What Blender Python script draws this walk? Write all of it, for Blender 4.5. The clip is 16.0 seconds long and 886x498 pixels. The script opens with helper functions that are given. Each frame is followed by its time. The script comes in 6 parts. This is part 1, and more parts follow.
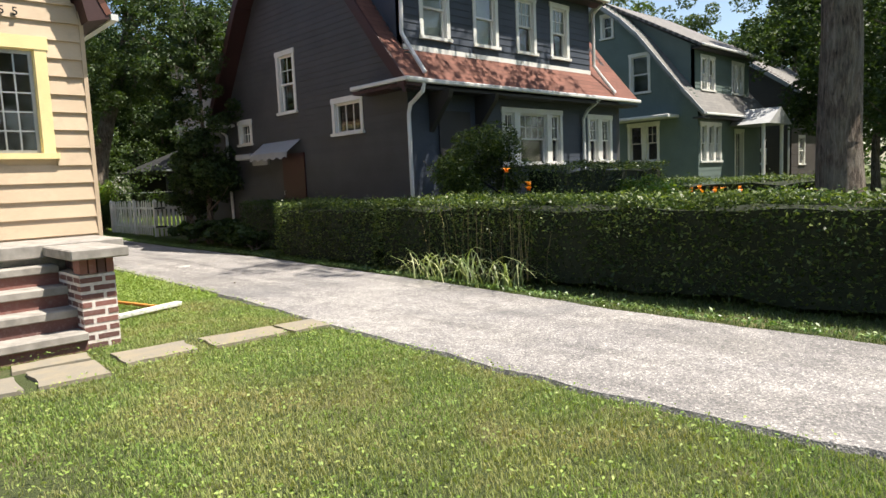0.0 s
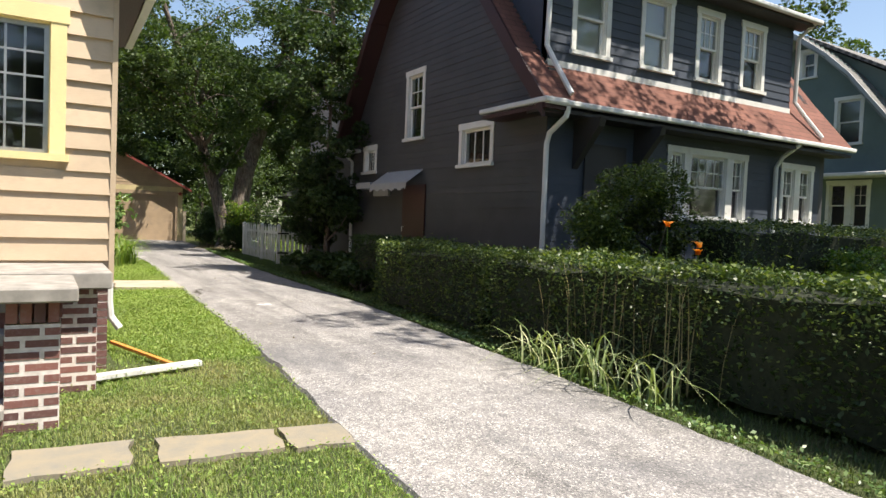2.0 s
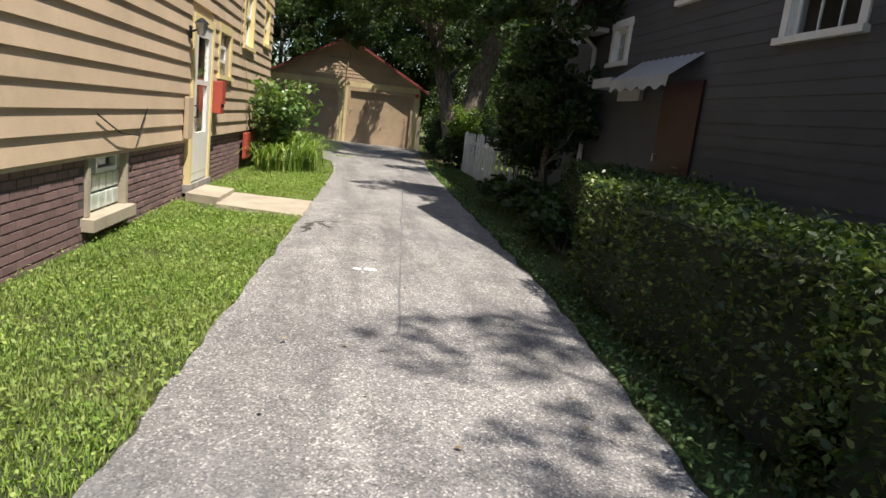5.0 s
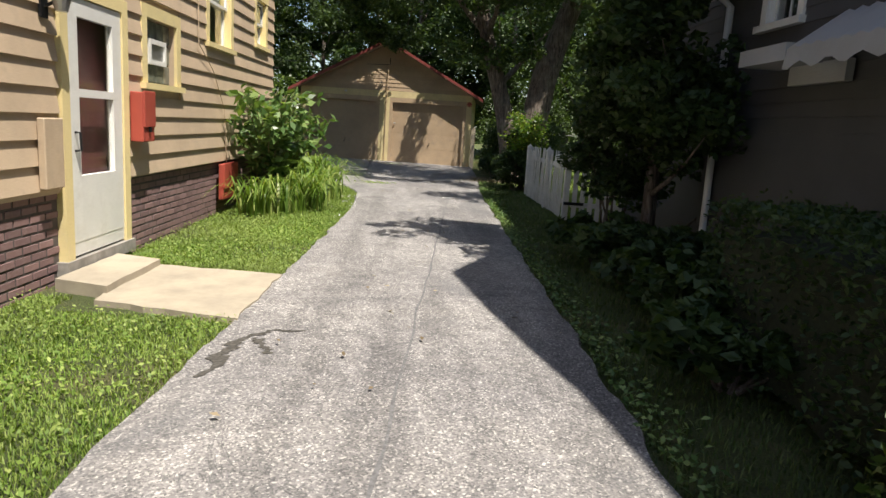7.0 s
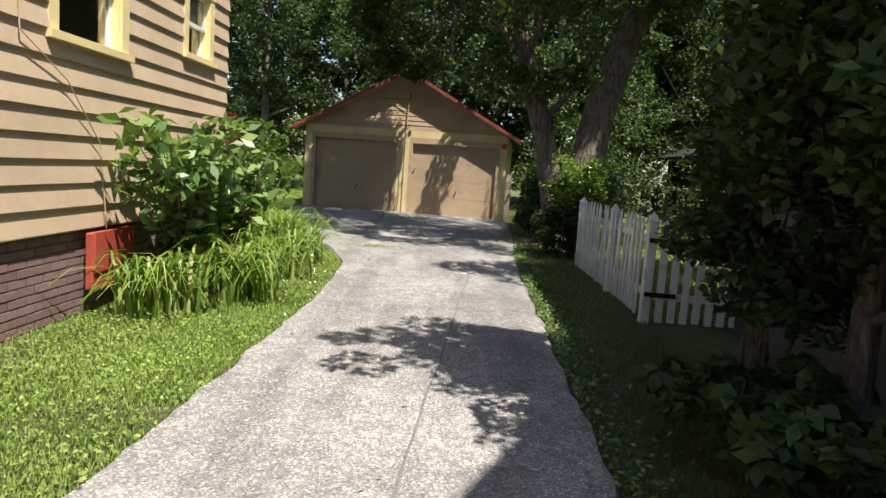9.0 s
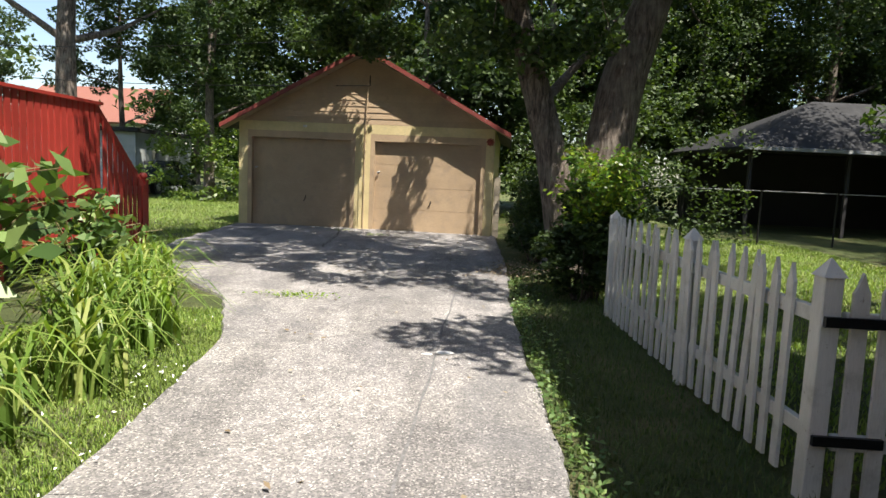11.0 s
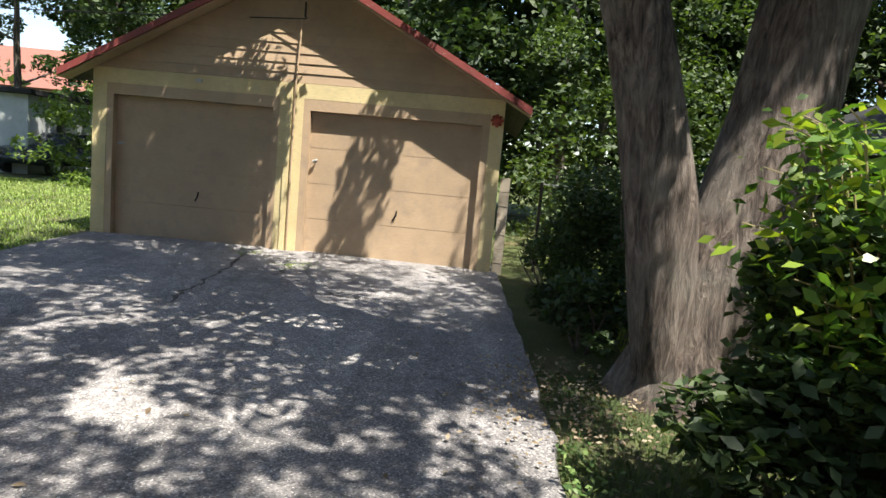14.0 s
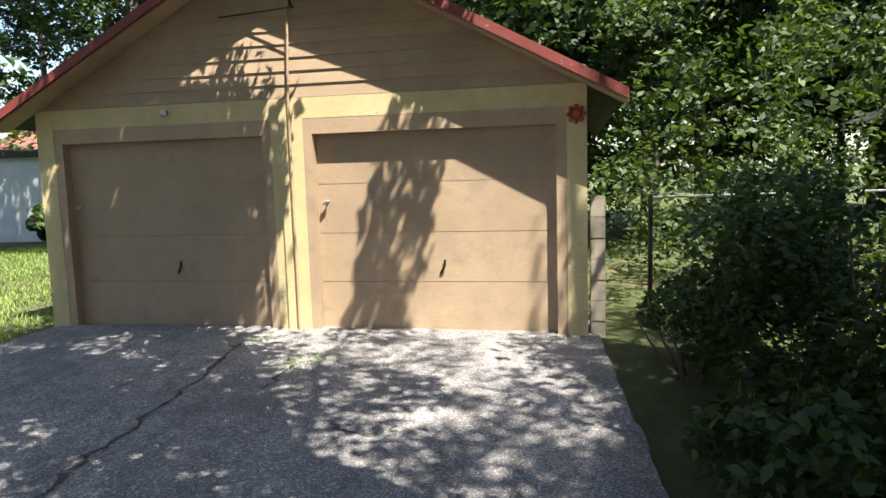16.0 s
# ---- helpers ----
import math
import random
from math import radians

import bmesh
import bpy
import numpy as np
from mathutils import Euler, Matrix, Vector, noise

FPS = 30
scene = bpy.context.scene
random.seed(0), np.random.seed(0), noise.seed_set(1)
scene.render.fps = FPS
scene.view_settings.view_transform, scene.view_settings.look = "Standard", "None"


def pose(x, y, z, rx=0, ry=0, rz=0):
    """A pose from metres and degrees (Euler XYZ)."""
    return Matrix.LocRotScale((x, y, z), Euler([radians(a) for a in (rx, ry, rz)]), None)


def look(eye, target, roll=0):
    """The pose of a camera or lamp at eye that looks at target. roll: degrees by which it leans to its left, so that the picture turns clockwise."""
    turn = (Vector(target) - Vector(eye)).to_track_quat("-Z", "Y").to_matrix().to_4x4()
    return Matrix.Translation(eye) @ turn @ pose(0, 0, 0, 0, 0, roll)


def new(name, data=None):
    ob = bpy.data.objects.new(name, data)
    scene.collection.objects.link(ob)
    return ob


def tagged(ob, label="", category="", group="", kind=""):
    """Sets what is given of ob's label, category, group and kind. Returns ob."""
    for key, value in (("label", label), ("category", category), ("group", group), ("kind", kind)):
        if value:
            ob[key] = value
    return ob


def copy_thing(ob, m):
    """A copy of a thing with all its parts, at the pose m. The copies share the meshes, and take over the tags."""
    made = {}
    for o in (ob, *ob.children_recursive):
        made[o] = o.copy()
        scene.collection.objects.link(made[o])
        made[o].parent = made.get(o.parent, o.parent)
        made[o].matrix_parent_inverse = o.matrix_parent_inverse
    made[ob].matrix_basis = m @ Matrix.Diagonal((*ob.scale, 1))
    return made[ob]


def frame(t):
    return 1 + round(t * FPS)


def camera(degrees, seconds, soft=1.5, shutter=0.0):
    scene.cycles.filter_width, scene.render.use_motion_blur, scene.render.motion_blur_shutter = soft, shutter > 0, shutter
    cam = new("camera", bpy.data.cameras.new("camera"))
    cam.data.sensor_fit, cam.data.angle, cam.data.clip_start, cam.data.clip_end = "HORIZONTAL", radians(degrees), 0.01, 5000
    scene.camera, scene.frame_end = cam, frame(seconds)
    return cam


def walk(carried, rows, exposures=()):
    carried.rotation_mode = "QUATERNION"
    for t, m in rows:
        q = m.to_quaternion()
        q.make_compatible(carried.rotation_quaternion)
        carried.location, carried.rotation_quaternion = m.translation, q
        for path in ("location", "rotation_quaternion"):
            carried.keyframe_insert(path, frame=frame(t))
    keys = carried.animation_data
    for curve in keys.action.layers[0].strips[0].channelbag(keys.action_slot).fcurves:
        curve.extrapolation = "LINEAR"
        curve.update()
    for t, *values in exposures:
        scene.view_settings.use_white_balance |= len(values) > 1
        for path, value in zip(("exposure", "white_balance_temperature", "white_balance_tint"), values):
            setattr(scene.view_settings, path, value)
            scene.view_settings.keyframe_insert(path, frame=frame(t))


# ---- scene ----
cam = camera(67.5, 16.0)
METRES, EYE, TILT, LEAN, TURN = 29.4, 1.5, 0.0, 0.0, -44.0
ROWS = [
    (0.0, 0.0, 0.0, 0.0, -0.26, -5.94, 2.49),
    (0.5, -0.0015, 0.0161, 0.0014, 3.9, -7.51, 3.97),
    (1.0, 0.0015, 0.0378, 0.001, 6.97, -1.4, -1.89),
    (1.5, 0.0058, 0.0641, 0.0005, 11.47, 0.36, -6.39),
    (2.0, 0.0092, 0.092, 0.001, 13.0, -2.29, -2.29),
    (2.5, 0.0093, 0.1199, 0.0011, 18.3, -4.46, -2.12),
    (3.0, 0.006, 0.1471, -0.0002, 20.69, -6.92, -2.87),
    (5.5, -0.0474, 0.3069, 0.0001, 38.5, -11.15, -6.47),
    (6.0, -0.0666, 0.3348, 0.0009, 38.83, -8.76, -4.72),
    (6.5, -0.0888, 0.364, 0.002, 44.67, -8.11, -5.65),
    (7.0, -0.1102, 0.3922, 0.0019, 41.96, -10.48, -3.73),
    (7.5, -0.1325, 0.4205, 0.0027, 45.25, -7.82, -4.69),
    (8.0, -0.1535, 0.4468, 0.0034, 43.61, -6.96, -4.87),
    (10.5, -0.2619, 0.5806, 0.0041, 48.28, -6.8, -2.93),
    (11.0, -0.2854, 0.6072, 0.0044, 44.15, -6.6, -2.54),
    (11.5, -0.3072, 0.6333, 0.0044, 44.91, -7.02, -3.04),
    (12.0, -0.3283, 0.6586, 0.0046, 41.88, -5.55, -3.23),
    (12.5, -0.3504, 0.6842, 0.0045, 45.37, -3.68, -4.0),
    (13.0, -0.3724, 0.7088, 0.005, 46.57, -4.6, -1.35),
    (13.5, -0.3964, 0.7322, 0.0049, 45.97, -6.88, -3.3),
    (14.0, -0.419, 0.7524, 0.0055, 42.97, -7.15, -5.19),
    (14.5, -0.4399, 0.7721, 0.0069, 46.45, -8.94, -1.76),
    (15.0, -0.4583, 0.7929, 0.0081, 45.44, -7.83, -0.78),
    (15.5, -0.473, 0.8121, 0.0093, 49.9, -8.31, -1.49),
    (16.0, -0.4842, 0.8277, 0.0104, 49.09, -6.31, 1.64),
]
EXPOSURE = [(0.0, 1.2, 6900, 10), (3.0, 1.15, 6800, 10), (5.5, 0.8, 6700, 10), (7.0, 0.86, 6700, 10), (8.0, 0.92, 6700, 10), (10.5, 1.4, 6750, 10), (12.0, 0.98, 6600, 10), (13.0, 1.1, 6550, 10), (14.5, 1.8, 6600, 10), (16.0, 1.85, 6600, 10)]
walk(cam, [(t, pose(0, 0, EYE, TILT, LEAN, TURN) @ pose(METRES * x, METRES * y, METRES * z, 90 + pitch, roll, yaw)) for t, x, y, z, yaw, pitch, roll in ROWS], EXPOSURE)

# ---- light ----
SUN_EL, SUN_TO = math.radians(64), Vector((0.604, -0.797, 0))
world = bpy.data.worlds.new("sky")
scene.world = world
world.use_nodes = True
wn = world.node_tree.nodes
sky = wn.new("ShaderNodeTexSky")
sky.sky_type, sky.sun_disc = "NISHITA", False
sky.sun_elevation, sky.sun_rotation = SUN_EL, math.atan2(SUN_TO.x, SUN_TO.y)
world.node_tree.links.new(sky.outputs[0], wn["Background"].inputs[0])
wn["Background"].inputs[1].default_value = 0.09
sun_data = bpy.data.lights.new("sun", "SUN")
sun_data.energy, sun_data.angle, sun_data.color = 4.6, math.radians(0.53), (1, 0.95, 0.87)
sun = new("sun", sun_data)
sun.matrix_world = look((0, 0, 30), Vector((0, 0, 30)) - SUN_TO * math.cos(SUN_EL) - Vector((0, 0, math.sin(SUN_EL))))

R = random.Random(7)
N = np.random.RandomState(11)


# ---- materials ----
def rgb(r, g, b):
    return (r, g, b, 1)


class Mat:
    """A node material with a few short ways to wire it."""

    def __init__(self, name, rough=0.8, metal=0.0):
        self.m = bpy.data.materials.new(name)
        self.m.use_nodes = True
        self.nt = self.m.node_tree
        self.b = self.nt.nodes["Principled BSDF"]
        self.b.inputs["Roughness"].default_value = rough
        self.b.inputs["Metallic"].default_value = metal
        self.pos = self.node("ShaderNodeNewGeometry").outputs["Position"]

    def node(self, kind):
        return self.nt.nodes.new(kind)

    def link(self, a, b):
        self.nt.links.new(a, b)

    def stretch(self, sx, sy, sz):
        mp = self.node("ShaderNodeMapping")
        mp.inputs["Scale"].default_value = (sx, sy, sz)
        self.link(self.pos, mp.inputs["Vector"])
        return mp.outputs[0]

    def noise(self, scale, detail=4, vec=None, rough=0.55, distort=0.0):
        n = self.node("ShaderNodeTexNoise")
        n.inputs["Scale"].default_value, n.inputs["Detail"].default_value = scale, detail
        n.inputs["Roughness"].default_value, n.inputs["Distortion"].default_value = rough, distort
        self.link(vec or self.pos, n.inputs["Vector"])
        return n.outputs["Fac"]

    def voronoi(self, scale, feature="F1", out="Distance", vec=None):
        n = self.node("ShaderNodeTexVoronoi")
        n.feature = feature
        n.inputs["Scale"].default_value = scale
        self.link(vec or self.pos, n.inputs["Vector"])
        return n.outputs[out]

    def ramp(self, fac, *stops):
        n = self.node("ShaderNodeValToRGB")
        e = n.color_ramp.elements
        while len(e) < len(stops):
            e.new(0.5)
        for el, (p, c) in zip(e, stops):
            el.position = p
            el.color = c if len(c) == 4 else (*c, 1)
        self.link(fac, n.inputs[0])
        return n.outputs[0]

    def mix(self, fac, a, b, how="MIX"):
        n = self.node("ShaderNodeMix")
        n.data_type, n.blend_type = "RGBA", how
        for src, sock in ((fac, n.inputs[0]), (a, n.inputs[6]), (b, n.inputs[7])):
            if hasattr(src, "is_output"):
                self.link(src, sock)
            elif isinstance(src, (int, float)):
                sock.default_value = src
            else:
                sock.default_value = src if len(src) == 4 else (*src, 1)
        return n.outputs[2]

    def random_object(self):
        return self.node("ShaderNodeObjectInfo").outputs["Random"]

    def random_island(self):
        return self.node("ShaderNodeNewGeometry").outputs["Random Per Island"]

    def color(self, sock):
        self.link(sock, self.b.inputs["Base Color"])
        return self

    def bump(self, fac, strength=0.4, dist=0.01):
        n = self.node("ShaderNodeBump")
        n.inputs["Strength"].default_value, n.inputs["Distance"].default_value = strength, dist
        self.link(fac, n.inputs["Height"])
        self.link(n.outputs[0], self.b.inputs["Normal"])
        return self


GREY = lambda v: (v, v, v)


def painted(name, col, rough=0.55, wear=0.12, grain=(1, 1, 30), dirt=None, chip=0.0):
    """Old paint on wood: streaky, slightly dirty, with a board to board shift."""
    m = Mat(name, rough)
    lo = tuple(c * (1 - wear * 1.6) for c in col)
    hi = tuple(min(1, c * (1 + wear)) for c in col)
    base = m.ramp(m.noise(1.7, 5), (0.3, lo), (0.7, hi))
    fine = m.ramp(m.noise(14, 6, m.stretch(*grain)), (0.3, GREY(0.86)), (0.7, GREY(1.0)))
    col_out = m.mix(1.0, base, fine, "MULTIPLY")
    shift = m.ramp(m.random_object(), (0, GREY(0.9)), (1, GREY(1.0)))
    col_out = m.mix(1.0, col_out, shift, "MULTIPLY")
    if dirt:
        col_out = m.mix(m.ramp(m.noise(5, 8, rough=0.7), (0.52, GREY(0)), (0.75, GREY(0.7))), col_out, dirt)
    if chip:
        col_out = m.mix(m.ramp(m.noise(22, 6, rough=0.7), (0.66 - chip * 0.1, GREY(0)), (0.69, GREY(0.9))), col_out, (0.3, 0.27, 0.23))
    m.color(col_out).bump(m.noise(40, 5, m.stretch(*grain)), 0.25, 0.004)
    return m.m


M_TAN = painted("tan_siding_paint", (0.55, 0.42, 0.292), 0.6, 0.08, (1, 1, 20), dirt=(0.38, 0.3, 0.215))
M_TRIM_Y = painted("cream_yellow_trim_paint", (0.84, 0.69, 0.35), 0.5, 0.06, dirt=(0.6, 0.5, 0.3))
M_WHITE = painted("white_gloss_paint", (0.8, 0.79, 0.75), 0.35, 0.04, dirt=(0.55, 0.53, 0.48))
M_FENCE = painted("weathered_white_fence_paint", (0.72, 0.71, 0.68), 0.7, 0.1, (12, 12, 1), dirt=(0.33, 0.32, 0.29), chip=0.3)
M_CHAR = painted("charcoal_siding_paint", (0.065, 0.066, 0.07), 0.6, 0.12, (1, 1, 20))
M_NAVY = painted("dark_blue_grey_wall_paint", (0.05, 0.062, 0.085), 0.6, 0.1, (1, 1, 20))
M_MAROON = painted("dark_maroon_paint", (0.045, 0.014, 0.013), 0.55, 0.1)
M_GREEN_S = painted("grey_green_siding_paint", (0.14, 0.19, 0.175), 0.6, 0.08, (1, 1, 20))
M_BROWN_S = painted("dark_brown_siding_paint", (0.06, 0.05, 0.047), 0.6, 0.1, (1, 1, 20))
M_LGREY = painted("pale_grey_siding_paint", (0.38, 0.39, 0.4), 0.6, 0.08, (1, 1, 20))
M_GTAUPE = painted("taupe_garage_paint", (0.46, 0.335, 0.215), 0.6, 0.08, (1, 1, 8), dirt=(0.27, 0.21, 0.16))
M_GYEL = painted("faded_yellow_stucco_paint", (0.68, 0.56, 0.30), 0.7, 0.1, (1, 1, 4), dirt=(0.42, 0.36, 0.24), chip=0.2)
M_RED = painted("red_deck_stain", (0.40, 0.04, 0.028), 0.55, 0.14, (10, 10, 1))
M_REDBOX = painted("red_metal_box_paint", (0.42, 0.075, 0.05), 0.5, 0.1)
M_REDTRIM = painted("faded_red_roof_edge_paint", (0.23, 0.045, 0.036), 0.6, 0.2, (8, 8, 8), chip=0.5)
M_DOORRED = painted("dark_red_door_paint", (0.05, 0.01, 0.01), 0.4, 0.1)
M_DARKWOOD = painted("dark_porch_wood_paint", (0.03, 0.028, 0.03), 0.6, 0.1)
M_YARD = painted("grey_white_shed_paint", (0.5, 0.53, 0.52), 0.6, 0.08, dirt=(0.3, 0.32, 0.3))


def plain(name, col, rough=0.5, metal=0.0, vary=0.15, scale=9):
    m = Mat(name, rough, metal)
    m.color(m.ramp(m.noise(scale, 6), (0.3, tuple(c * (1 - vary) for c in col)), (0.7, tuple(min(1, c * (1 + vary)) for c in col))))
    m.bump(m.noise(scale * 8, 4), 0.15, 0.003)
    return m.m


M_ALU = plain("white_aluminium_gutter", (0.62, 0.62, 0.61), 0.35, 0.0, 0.06, 4)
M_BLOCK = plain("pale_glass_block", (0.46, 0.5, 0.45), 0.12, 0, 0.25, 7)
M_BLOCK_D = plain("weathered_glass_block", (0.15, 0.16, 0.13), 0.15, 0, 0.35, 9)
M_IRON = plain("black_iron", (0.02, 0.02, 0.022), 0.45, 0.6)
M_STEEL = plain("dull_steel", (0.45, 0.45, 0.44), 0.4, 0.9)
# near-black colour stands in for the dimness of rooms behind the windows
M_INSIDE = plain("unlit_room_tone", (0.06, 0.055, 0.05), 0.9)
M_BLIND = plain("pale_window_blind", (0.42, 0.43, 0.39), 0.8, 0, 0.08)
M_REDBLIND = plain("dark_red_inner_door", (0.11, 0.035, 0.03), 0.6)
M_MORTAR = plain("pale_mortar", (0.62, 0.57, 0.53), 0.95, 0, 0.2, 20)
M_MORTAR_D = plain("dark_mortar", (0.09, 0.075, 0.07), 0.95, 0, 0.2, 20)
M_CONC = Mat("weathered_concrete", 0.9)
M_CONC.color(M_CONC.mix(M_CONC.ramp(M_CONC.noise(3, 8, rough=0.7), (0.4, GREY(0)), (0.7, GREY(1))), (0.4, 0.345, 0.26), (0.29, 0.25, 0.195))).bump(M_CONC.noise(60, 8, rough=0.7), 0.5, 0.006)
M_CONC = M_CONC.m
M_FLAG = Mat("pale_flagstone", 0.85)
M_FLAG.color(M_FLAG.mix(M_FLAG.ramp(M_FLAG.noise(6, 8, rough=0.7), (0.4, GREY(0)), (0.68, GREY(1))), M_FLAG.ramp(M_FLAG.random_object(), (0, (0.17, 0.16, 0.145)), (1, (0.27, 0.225, 0.15))), (0.19, 0.175, 0.145))).bump(M_FLAG.noise(40, 8, rough=0.7), 0.5, 0.006)
M_FLAG = M_FLAG.m
M_STONE = plain("grey_stone_step", (0.27, 0.25, 0.225), 0.9, 0, 0.3, 7)


M_SCRAP = plain("white_paper_scrap", (0.78, 0.77, 0.74), 0.8, 0, 0.1, 20)


def brick_mat(name, a, b, c):
    m = Mat(name, 0.85)
    col = m.ramp(m.random_object(), (0.0, a), (0.5, b), (1.0, c))
    isl = m.ramp(m.random_island(), (0.0, GREY(0.75)), (1.0, GREY(1.1)))
    col = m.mix(1.0, col, isl, "MULTIPLY")
    col = m.mix(m.ramp(m.noise(28, 7, rough=0.7), (0.5, GREY(0)), (0.8, GREY(0.55))), col, (0.3, 0.24, 0.22))
    m.color(col).bump(m.noise(90, 6), 0.6, 0.004)
    return m.m


M_BRICK = brick_mat("dark_purple_brown_brick", (0.1, 0.05, 0.048), (0.17, 0.078, 0.066), (0.26, 0.11, 0.09))
M_BRICK2 = brick_mat("purple_brown_foundation_brick", (0.19, 0.115, 0.115), (0.25, 0.15, 0.145), (0.3, 0.18, 0.17))
M_CHIM = brick_mat("red_chimney_brick", (0.2, 0.08, 0.055), (0.26, 0.1, 0.07), (0.3, 0.13, 0.09))


def shingle_mat(name, a, b):
    m = Mat(name, 0.9)
    row = m.node("ShaderNodeTexBrick")
    row.inputs["Scale"].default_value = 1.0
    row.inputs["Brick Width"].default_value, row.inputs["Row Height"].default_value = 0.3, 0.14
    row.inputs["Mortar Size"].default_value = 0.006
    row.inputs["Color1"].default_value, row.inputs["Color2"].default_value = (*a, 1), (*b, 1)
    row.inputs["Mortar"].default_value = (*(0.4 * c for c in a), 1)
    tc = m.node("ShaderNodeTexCoord")
    m.link(tc.outputs["UV"], row.inputs["Vector"])
    col = m.mix(1.0, row.outputs[0], m.ramp(m.noise(120, 3), (0.3, GREY(0.7)), (0.7, GREY(1.1))), "MULTIPLY")
    col = m.mix(m.ramp(m.noise(1.2, 6), (0.45, GREY(0)), (0.8, GREY(0.5))), col, tuple(0.45 * c for c in b))
    m.color(col).bump(row.outputs["Fac"], -0.5, 0.008)
    return m.m


M_SH_RED = shingle_mat("red_brown_shingle", (0.15, 0.06, 0.042), (0.21, 0.085, 0.06))
M_SH_GREY = shingle_mat("grey_shingle", (0.16, 0.155, 0.15), (0.22, 0.21, 0.2))
M_SH_DARK = shingle_mat("dark_shingle", (0.05, 0.05, 0.055), (0.08, 0.08, 0.085))

gm = Mat("window_glass", 0.03)
gm.b.inputs["Base Color"].default_value = rgb(0.9, 0.94, 0.93)
gm.b.inputs["Transmission Weight"].default_value = 1.0
gm.b.inputs["IOR"].default_value = 1.5
gm.bump(gm.noise(1.5, 2), 0.03, 0.01)
M_GLASS = gm.m

am = Mat("worn_asphalt", 0.92)
stone = am.ramp(am.voronoi(92, out="Color"), (0.12, (0.145, 0.142, 0.143)), (0.42, (0.245, 0.238, 0.234)), (0.72, (0.33, 0.318, 0.305)), (0.95, (0.68, 0.655, 0.61)))
grit = am.ramp(am.noise(26, 6, rough=0.8), (0.3, GREY(0.7)), (0.7, GREY(1.24)))
big = am.ramp(am.noise(0.8, 8, rough=0.7), (0.3, (0.66, 0.65, 0.67)), (0.7, (1.08, 1.055, 1.03)))
blot = am.ramp(am.noise(5.5, 6, rough=0.72), (0.32, GREY(0.76)), (0.66, GREY(1.14)))
seam = am.ramp(am.noise(1.0, 5, am.stretch(2.5, 0.25, 1)), (0.40, GREY(0.8)), (0.55, GREY(1.06)))
acol = am.mix(1.0, am.mix(1.0, am.mix(1.0, stone, grit, "MULTIPLY"), big, "MULTIPLY"), seam, "MULTIPLY")
acol = am.mix(1.0, acol, blot, "MULTIPLY")
patch = am.ramp(am.noise(0.35, 5, am.stretch(1.2, 1, 1), distort=0.8), (0.58, GREY(0)), (0.64, GREY(0.45)))
acol = am.mix(patch, acol, (0.12, 0.12, 0.125))
vein = am.noise(0.7, 9, rough=0.62, distort=0.7)
acol = am.mix(am.ramp(vein, (0.497, GREY(0)), (0.5, GREY(0.7)), (0.503, GREY(0))), acol, (0.07, 0.07, 0.07))
am.color(acol).bump(am.voronoi(92), 0.65, 0.008)
M_ASPHALT = am.m

so = Mat("lawn_soil", 1.0)
scol = so.ramp(so.noise(1.3, 8, rough=0.65), (0.3, (0.07, 0.1, 0.025)), (0.52, (0.11, 0.14, 0.04)), (0.72, (0.24, 0.2, 0.1)))
scol = so.mix(1.0, scol, so.ramp(so.noise(60, 6, rough=0.75), (0.3, GREY(0.35)), (0.7, GREY(1.25))), "MULTIPLY")
so.color(scol).bump(so.noise(45, 8, rough=0.75), 1.0, 0.05)
M_SOIL = so.m


def leaf_mat(name, a, b, c, rough=0.45, trans=0.35, straw=None):
    m = Mat(name, rough)
    col = m.ramp(m.random_island(), (0.0, a), (0.55, b), (1.0, c))
    col = m.mix(1.0, col, m.ramp(m.noise(0.9, 3), (0.3, GREY(0.75)), (0.7, GREY(1.15))), "MULTIPLY")
    if straw:
        col = m.mix(m.ramp(m.noise(0.75, 6, rough=0.6, distort=0.4), (0.46, GREY(0)), (0.66, GREY(0.8))), col, straw)
    m.color(col)
    tr = m.node("ShaderNodeBsdfTranslucent")
    m.link(m.mix(1.0, col, (1.3, 1.35, 0.5), "MULTIPLY"), tr.inputs[0])
    mx = m.node("ShaderNodeMixShader")
    mx.inputs[0].default_value = trans
    m.link(m.b.outputs[0], mx.inputs[1])
    m.link(tr.outputs[0], mx.inputs[2])
    m.link(mx.outputs[0], m.nt.nodes["Material Output"].inputs[0])
    return m.m


M_GRASS = leaf_mat("lawn_grass", (0.12, 0.2, 0.04), (0.19, 0.285, 0.062), (0.36, 0.38, 0.15), 0.65, 0.3, (0.38, 0.32, 0.15))
# darker copy of the lawn grass, shade of the hedge strip put into its colour
M_GRASS_S = leaf_mat("grass_dark_for_shade", (0.045, 0.085, 0.02), (0.08, 0.13, 0.03), (0.15, 0.19, 0.06), 0.65, 0.25)
M_GRASS_L = leaf_mat("lush_grass", (0.11, 0.2, 0.03), (0.2, 0.31, 0.05), (0.38, 0.45, 0.13), 0.6, 0.35, (0.26, 0.33, 0.09))
M_LEAF = leaf_mat("tree_leaf", (0.026, 0.05, 0.014), (0.048, 0.086, 0.021), (0.1, 0.15, 0.038), 0.6, 0.36)
# lightened copy of the tree leaf, sunlight on foliage put into the colour
M_LEAF_B = leaf_mat("sunlit_toned_leaf", (0.06, 0.11, 0.025), (0.11, 0.18, 0.036), (0.22, 0.3, 0.07), 0.4, 0.45)
